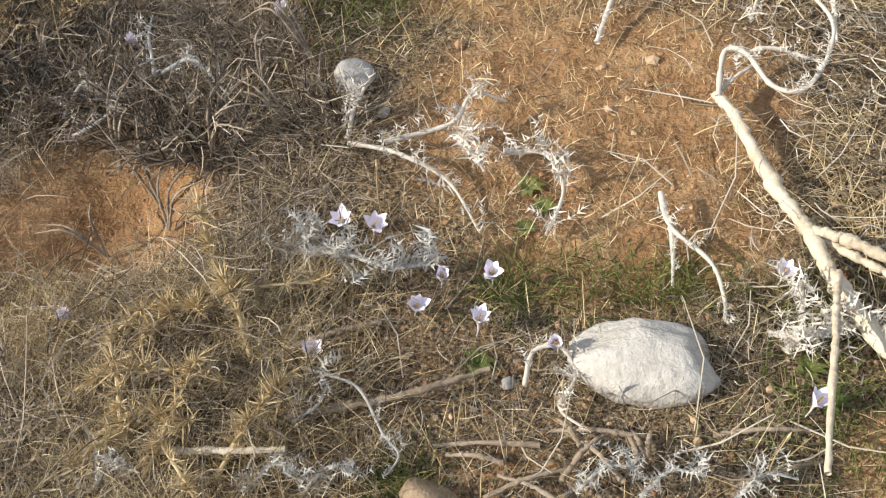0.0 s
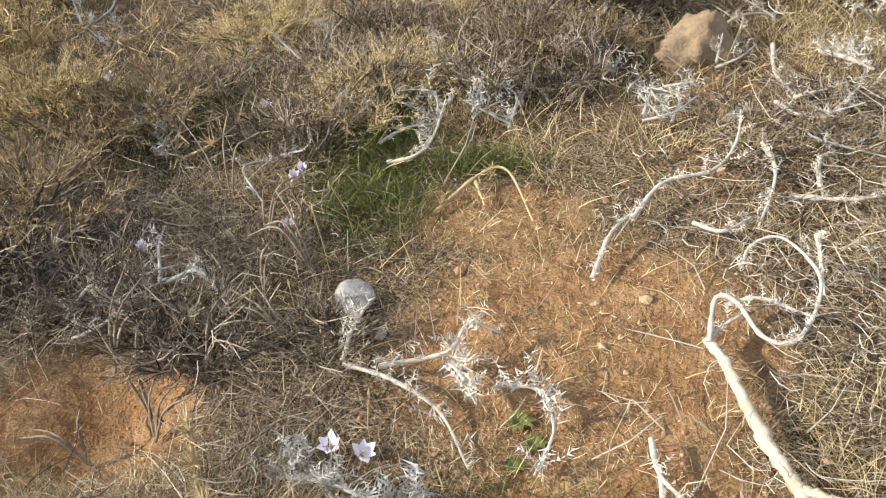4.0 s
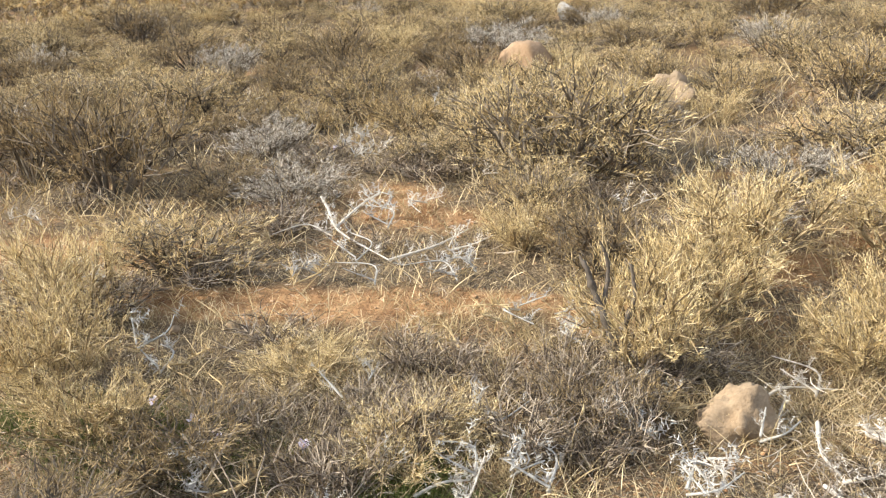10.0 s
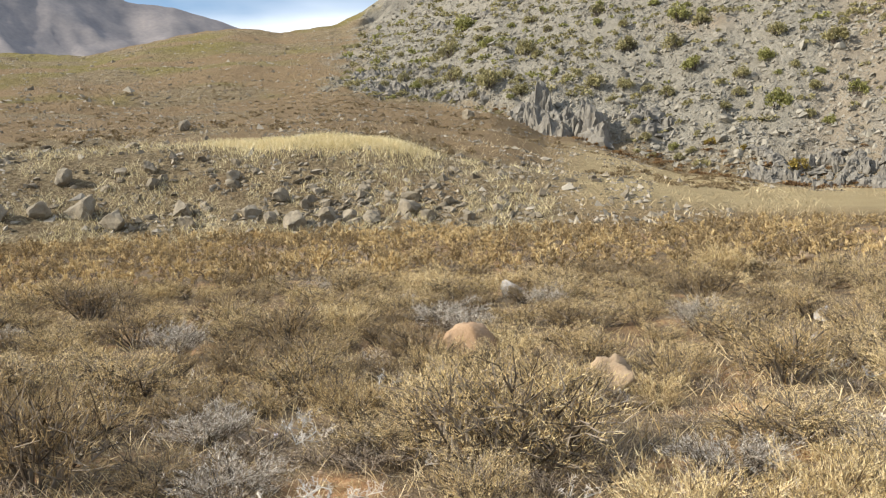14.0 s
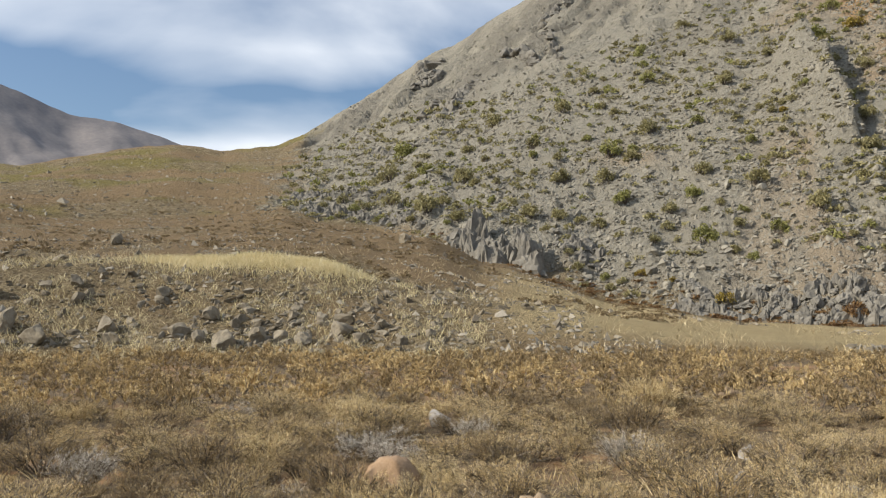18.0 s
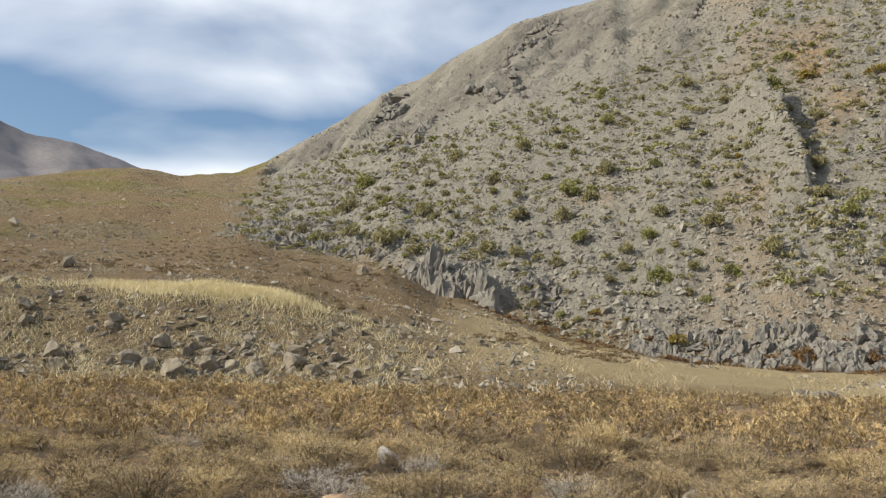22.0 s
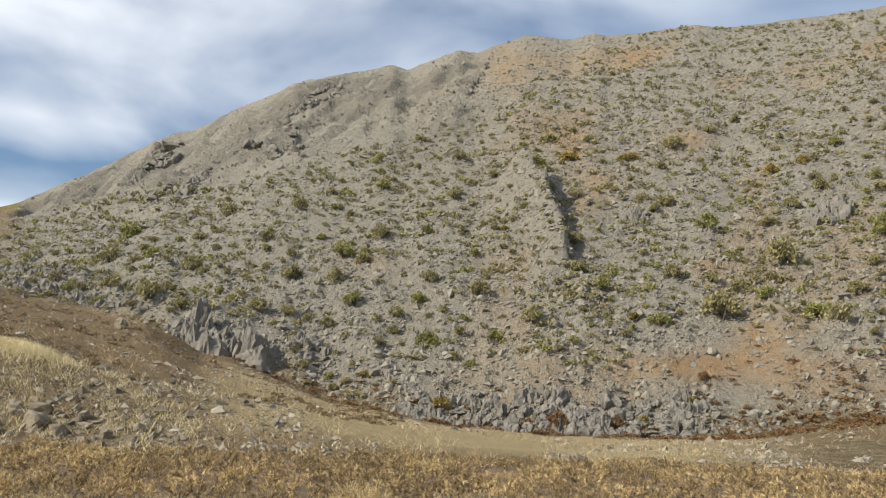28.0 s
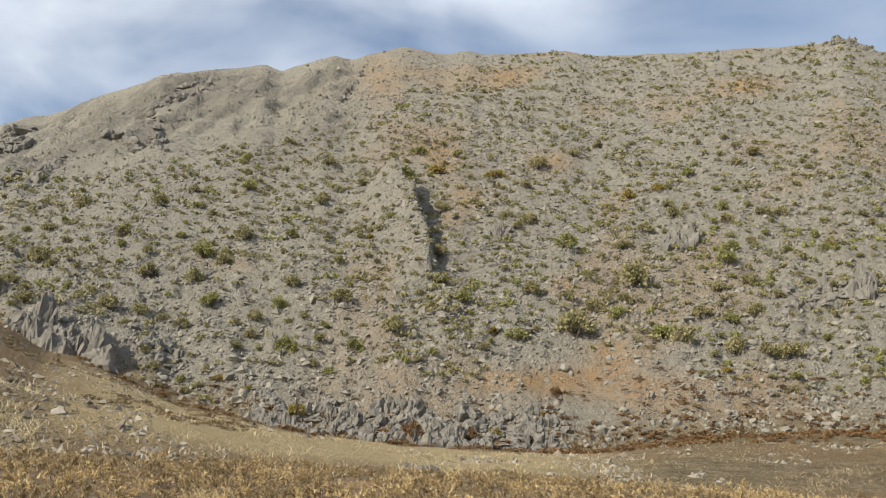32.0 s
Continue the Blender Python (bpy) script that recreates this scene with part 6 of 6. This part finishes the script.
thistle([[(0.6, 2.95, 0.04), (0.68, 2.98, 0.06), (0.85, 3.0, 0.05)], [(0.62, 2.8, 0.05), (0.66, 2.9, 0.08)]], 0.006, 22, 0.05, "white", WHITE, 38)
thistle([[(-1.52, 5.05, 0.1), (-1.44, 4.9, 0.08), (-1.31, 4.63, 0.05), (-0.96, 4.24, 0.04)], [(-0.96, 4.24, 0.04), (-0.75, 4.4, 0.06), (-0.60, 4.59, 0.08)], [(-1.35, 4.7, 0.05), (-1.25, 4.9, 0.1), (-1.15, 5.0, 0.14)]], 0.009, 40, 0.07, "white", "bleached forked dead stalk lying on orange earth", 39, "dead_stalk")
rng = np.random.default_rng(960)
for k in range(112):
    a_, r_ = radians(rng.uniform(-34, 36)), rng.uniform(2.3, 9.5) if k < 60 else rng.uniform(2.3, 6.0)
    x_, y_ = r_ * math.sin(a_), r_ * math.cos(a_)
    d = rng.uniform(0, 6.28)
    s_ = rng.uniform(0.06, 0.17) * (0.7 + 0.06 * r_)
    thistle([[(x_, y_, 0.03), (x_ + s_ * math.cos(d), y_ + s_ * math.sin(d), 0.08), (x_ + 2 * s_ * math.cos(d + 0.7), y_ + 2 * s_ * math.sin(d + 0.7), 0.08)], [(x_, y_, 0.05), (x_ + s_ * math.cos(d + 1.5), y_ + s_ * math.sin(d + 1.5), 0.12)]], 0.005, 15 if k < 60 else 9, rng.uniform(0.05, 0.085), ("grey", "white", "tan", "grey")[k % 4], (GREY, WHITE, "small straw-coloured dead thistle in the litter", GREY)[k % 4], 970 + k)


def branch(lines, label, seed, material, name="fallen_branch"):
    """Fallen wood: knotty tapering limbs. lines: points and the thickness at both ends."""
    rng = np.random.default_rng(seed)
    root = None
    for k, (pts, r0, r1) in enumerate(lines):
        p = bend(pts, 10 * len(pts))
        if root is None:
            root = empty(name, Matrix.Translation(p[0]), label, "wood")
            off = p[0].copy()
        p = p - off
        s = np.linspace(0, 1, len(p))
        w = (r0 + (r1 - r0) * s) * (1 + 0.10 * rng.normal(size=len(p)) * (s > 0.02)) * (1 + 0.3 * np.exp(-((s - 0.35) / 0.03) ** 2) + 0.25 * np.exp(-((s - 0.72) / 0.03) ** 2))
        p = p + rng.normal(0, r0 * 0.12, p.shape)
        limb = part("limb" if k == 0 else "side_branch", mesh_from("limb", *tubes(p[None], w[None], 12), material, True), root if k == 0 else trunk)
        trunk = limb if k == 0 else trunk
    return root


branch([([(0.335, 1.45, 0.06), (0.36, 1.38, 0.06), (0.39, 1.25, 0.06), (0.42, 1.13, 0.06), (0.445, 1.05, 0.06), (0.465, 0.94, 0.06), (0.52, 0.81, 0.05), (0.58, 0.70, 0.04)], 0.011, 0.016),
        ([(0.45, 1.06, 0.06), (0.50, 1.02, 0.07), (0.56, 0.97, 0.07), (0.66, 0.9, 0.06)], 0.011, 0.009), ([(0.47, 1.04, 0.05), (0.53, 0.98, 0.05), (0.6, 0.93, 0.04)], 0.009, 0.006),
        ([(0.47, 0.955, 0.07), (0.445, 0.88, 0.10), (0.42, 0.80, 0.12), (0.385, 0.68, 0.14), (0.345, 0.54, 0.15)], 0.0065, 0.005)],
       "thick bleached dead branch with knots lying on the earth", 41, driftwood)
thistle([[(0.335, 1.43, 0.07), (0.36, 1.53, 0.09), (0.40, 1.51, 0.1), (0.44, 1.42, 0.1), (0.50, 1.40, 0.1), (0.56, 1.48, 0.11), (0.585, 1.58, 0.12), (0.53, 1.69, 0.13), (0.46, 1.68, 0.12), (0.43, 1.62, 0.1)],
         [(0.61, 1.70, 0.13), (0.60, 1.62, 0.12), (0.59, 1.53, 0.1)], [(0.38, 1.52, 0.08), (0.45, 1.52, 0.1), (0.55, 1.47, 0.1)], [(0.34, 1.45, 0.06), (0.37, 1.48, 0.06), (0.42, 1.5, 0.08)]], 0.0065, 46, 0.045, "white", "bleached thistle stalk curled into a wide loop", 42)
branch([([(-0.51, 0.735, 0.03), (-0.40, 0.75, 0.035), (-0.28, 0.765, 0.04), (-0.15, 0.81, 0.04)], 0.009, 0.005)], "straight old stick lying among dry litter", 43, old_wood, "stick")
branch([([(-0.72, 0.66, 0.05), (-0.6, 0.655, 0.06), (-0.5, 0.66, 0.05)], 0.007, 0.005)], "short pale stick lying under thistles", 44, driftwood, "stick")
branch([([(-0.55, 0.86, 0.03), (-0.45, 0.90, 0.03), (-0.36, 0.93, 0.02)], 0.008, 0.005)], "old brown stick half hidden in litter", 45, old_wood, "stick")
branch([([(0.13, 3.05, 0.0), (0.10, 3.1, 0.15), (0.03, 3.15, 0.32), (-0.02, 3.2, 0.45)], 0.02, 0.008), ([(0.1, 3.1, 0.14), (0.17, 3.15, 0.3), (0.16, 3.2, 0.42)], 0.012, 0.005), ([(0.06, 3.13, 0.25), (0.08, 3.2, 0.4), (0.05, 3.2, 0.5)], 0.01, 0.004),
        ([(0.13, 3.06, 0.04), (0.22, 3.1, 0.2), (0.3, 3.15, 0.35)], 0.011, 0.004)], "dark woody stem of a dry bush, upright and forked", 46, bark, "bush_stem")
rng = np.random.default_rng(47)
for k in range(16):
    x_, y_ = rng.uniform(-0.3, 0.25), rng.uniform(0.52, 0.68)
    d, s_ = rng.uniform(0, 3.1), rng.uniform(0.04, 0.10)
    branch([([(x_, y_, 0.02), (x_ + s_ * math.cos(d), y_ + s_ * math.sin(d) * 0.6, 0.03), (x_ + 2 * s_ * math.cos(d), y_ + 2 * s_ * math.sin(d) * 0.5, 0.02)], 0.005, 0.003)], "short dead stick in the litter", 48 + k, old_wood, "stick")

# bare twigs arching out of the scrub
rng = np.random.default_rng(49)
for k, (x_, y_) in enumerate([(-0.92, 1.33), (-0.88, 1.25), (-1.02, 1.2), (-0.8, 1.42), (-0.62, 1.5), (-0.7, 1.62), (-0.58, 1.7), (-0.75, 1.85), (-1.2, 2.0), (-0.9, 2.05), (-1.3, 1.75), (-1.05, 1.45)]):
    d = rng.uniform(-1.2, 1.2)
    ln = rng.uniform(0.12, 0.24)
    lines = []
    for j in range(3):
        e = d + rng.normal(0, 0.6)
        lines.append(([(x_, y_, 0.01), (x_ + ln * 0.4 * math.sin(e), y_ + ln * 0.3 * math.cos(e), ln * 0.7), (x_ + ln * math.sin(e), y_ + ln * 0.8 * math.cos(e), ln * rng.uniform(0.4, 1.0))], 0.0035, 0.0015))
    branch(lines, "thin bare twig arching from the withered scrub", 500 + k, greyish, "bare_twig")

# ---- crocuses ----
petal_mat, nt, bsdf = nodes_of("crocus_petal", 0.55, 0.3)
co = nt.nodes.new("ShaderNodeTexCoord").outputs["Object"]
sep = nt.nodes.new("ShaderNodeSeparateXYZ")
nt.links.new(co, sep.inputs["Vector"])
nt.links.new(mix_node(nt, noise_node(nt, 90, 3, 0.5, co, (1, 6, 1)), (0.80, 0.73, 0.86), (0.92, 0.89, 0.94)), bsdf.inputs["Base Color"])
bsdf.inputs["Subsurface Weight"].default_value = 0.15
bsdf.inputs["Subsurface Radius"].default_value = (0.004, 0.003, 0.004)
anther = varied("anther", (0.55, 0.28, 0.02), (0.75, 0.45, 0.04), (0.85, 0.6, 0.1), 80)
stalk = varied("crocus_tube", (0.55, 0.50, 0.50), (0.70, 0.65, 0.66), (0.80, 0.77, 0.76), 60)


def petal(width, open_):
    """A crocus petal, 38 mm long, rising from the throat and bending outwards."""
    t, s = np.linspace(0, 1, 7), np.linspace(-1, 1, 5)
    T, S = np.meshgrid(t, s, indexing="ij")
    w = width * np.sin(np.pi * np.clip(T * 0.86 + 0.09, 0, 1)) ** 0.8 * (1 - 0.5 * T ** 5)
    out = 0.004 + 0.038 * (open_ * T ** 1.2) - 0.25 * w * S ** 2 * 0.6
    up = 0.038 * (T * math.sqrt(max(0.1, 1 - open_ ** 2)) - 0.10 * open_ * T ** 3)
    v = np.stack([out, w * S * 0.95, up], -1).reshape(-1, 3)
    i = np.arange(35).reshape(7, 5)
    f = np.stack([i[:-1, :-1], i[1:, :-1], i[1:, 1:], i[:-1, 1:]], -1).reshape(-1, 4)
    return mesh_from("petal", v, f, petal_mat, True)


PETALS = {o: petal(0.0115, o * 0.75) for o in (0.35, 0.55, 0.8)}
v, f = tubes(np.array([[[0, 0, -0.01], [0, 0, 0.006], [0.001, 0, 0.018], [0.002, 0.001, 0.024]]]), np.array([[0.0012, 0.0014, 0.0018, 0.0008]]), 6)
STAMEN = mesh_from("stamen", v, f, anther, True)


def crocus(x, y, height, opened, lean, turn, seed):
    z = float(ground_z(np.array([x]), np.array([y]))[0])
    root = empty("crocus", Matrix.Translation((x, y, z)), "pale lilac crocus in bloom rising from dry litter" if opened < 0.7 else "wide open pale lilac crocus with yellow stamens", "flower", "crocuses")
    tip = Vector((math.sin(lean) * height * math.cos(turn), math.sin(lean) * height * math.sin(turn), height))
    p = np.array([[(0, 0, -0.01), tuple(tip * 0.5 + Vector((0.003, 0, 0))), tuple(tip)]])
    part("stem", mesh_from("stem", *tubes(p, np.array([[0.0016, 0.0015, 0.003]]), 7), stalk, True), root, "whitish slender tube")
    head = Matrix.Translation(tip) @ Matrix.Rotation(turn, 4, "Z") @ Matrix.Rotation(lean * 1.3, 4, "Y")
    rng = np.random.default_rng(seed)
    for k in range(6):
        part("petal", PETALS[opened], root, m=head @ Matrix.Rotation(k * math.pi / 3 + rng.normal(0, 0.08), 4, "Z") @ Matrix.Rotation(rng.normal(0, 0.07), 4, "Y") @ Matrix.Scale((1.0 if k % 2 else 0.92), 4))
    part("stamen", STAMEN, root, "orange-yellow stamen", head)


for k, (x_, y_, h_, o_) in enumerate([(-0.45, 1.175, 0.05, 0.8), (-0.40, 1.15, 0.05, 0.8), (-0.15, 1.01, 0.065, 0.55), (-0.18, 0.90, 0.05, 0.55), (-0.30, 0.955, 0.04, 0.55), (-0.03, 0.86, 0.05, 0.35),
                                      (-0.49, 0.86, 0.035, 0.55), (0.38, 0.985, 0.045, 0.55), (0.37, 0.71, 0.04, 0.55), (-0.25, 1.015, 0.04, 0.35), (-1.05, 1.80, 0.07, 0.35), (-0.74, 2.09, 0.06, 0.35),
                                      (-0.70, 2.13, 0.07, 0.35), (-0.70, 1.87, 0.05, 0.55), (-1.31, 2.62, 0.07, 0.8), (-1.50, 2.76, 0.06, 0.55), (-1.22, 2.55, 0.05, 0.55), (-1.0, 0.98, 0.04, 0.35), (-1.8, 6.3, 0.08, 0.55), (-0.9, 2.5, 0.06, 0.55)]):
    crocus(x_, y_, h_, o_, 0.18 + 0.2 * ((k * 5) % 7) / 7, -1.6 + 2.2 * ((k * 3) % 5) / 5, 600 + k)

# small green rosettes between the stones
rng = np.random.default_rng(52)
for k, (x_, y_, s_) in enumerate([(-0.175, 0.845, 0.035), (-0.04, 1.21, 0.03), (-0.07, 1.27, 0.035), (0.42, 0.74, 0.035), (-0.28, 0.6, 0.03), (-0.08, 1.15, 0.025), (0.4, 0.8, 0.03)]):
    z = float(ground_z(np.array([x_]), np.array([y_]))[0])
    root = empty("rosette", Matrix.Translation((x_, y_, z)), "small green leaf rosette growing from bare earth", "plant", "green rosettes")
    for j in range(8):
        a_ = j * 2.4
        p = np.array([[(0, 0, 0.0), (math.cos(a_) * s_ * 0.5, math.sin(a_) * s_ * 0.5, s_ * 0.35), (math.cos(a_) * s_, math.sin(a_) * s_, s_ * (0.25 + 0.05 * (j % 3)))]])
        part("leaf", mesh_from("leaf", *ribbons(p, np.array([[0.15, 0.42, 0.06]]) * s_), grass_green), root)
# tall single grass stalks
rng = np.random.default_rng(53)
for k, (x_, y_, h_) in enumerate([(0.1, 1.14, 0.2), (-0.55, 1.72, 0.2), (-0.7, 1.5, 0.16), (-1.35, 1.75, 0.3), (-1.2, 1.7, 0.28), (-0.6, 1.55, 0.14), (0.0, 1.02, 0.16), (-0.38, 1.2, 0.15), (-0.25, 1.15, 0.13), (0.3, 0.62, 0.1), (-0.02, 0.72, 0.12), (0.55, 2.6, 0.2), (-0.05, 2.5, 0.25), (-0.52, 1.9, 0.18)]):
    z = float(ground_z(np.array([x_]), np.array([y_]))[0])
    root = empty("grass_stalk", Matrix.Translation((x_, y_, z)), "single thin dry grass stalk standing upright", "grass", "grass stalks")
    d = rng.uniform(0, 6.28)
    b_ = rng.uniform(0.02, 0.25) * h_
    p = np.array([[(0, 0, -0.01), (b_ * 0.2 * math.cos(d), b_ * 0.2 * math.sin(d), h_ * 0.5), (b_ * math.cos(d), b_ * math.sin(d), h_)]])
    part("stalk", mesh_from("stalk", *tubes(p, np.array([[0.0014, 0.0011, 0.0008]]), 5), straw), root)
    tip = Matrix.Translation(p[0, 2])
    part("seed_head", mesh_from("seed_head", *tubes(np.array([[(0, 0, -0.02), (0, 0, -0.005), (0.002, 0, 0.012)]]), np.array([[0.0008, 0.003, 0.0006]]), 5), gold), root, m=tip)

# long pale stalks lying or leaning in the litter, one by one
rng = np.random.default_rng(54)
for k in range(80):
    a_, r_ = radians(rng.uniform(-48, 40)), 0.6 + 2.6 * rng.random() ** 1.3
    x_, y_ = r_ * math.sin(a_), r_ * math.cos(a_)
    d, ln = rng.uniform(0, 6.28), rng.uniform(0.07, 0.2)
    z = float(ground_z(np.array([x_]), np.array([y_]))[0])
    root = empty("dry_stalk", Matrix.Translation((x_, y_, z)), "long pale dry stalk leaning in the litter", "dry stalk", "dry stalks")
    up_ = rng.uniform(0.0, 0.7) * ln
    p = np.array([[(0, 0, 0.004), (ln * 0.5 * math.cos(d), ln * 0.5 * math.sin(d), up_ * 0.6 + 0.012), (ln * math.cos(d + 0.25), ln * math.sin(d + 0.25), up_ + 0.01)]])
    part("stalk", mesh_from("stalk", *tubes(p, np.array([[0.0018, 0.0015, 0.0008]]), 5), bone), root)
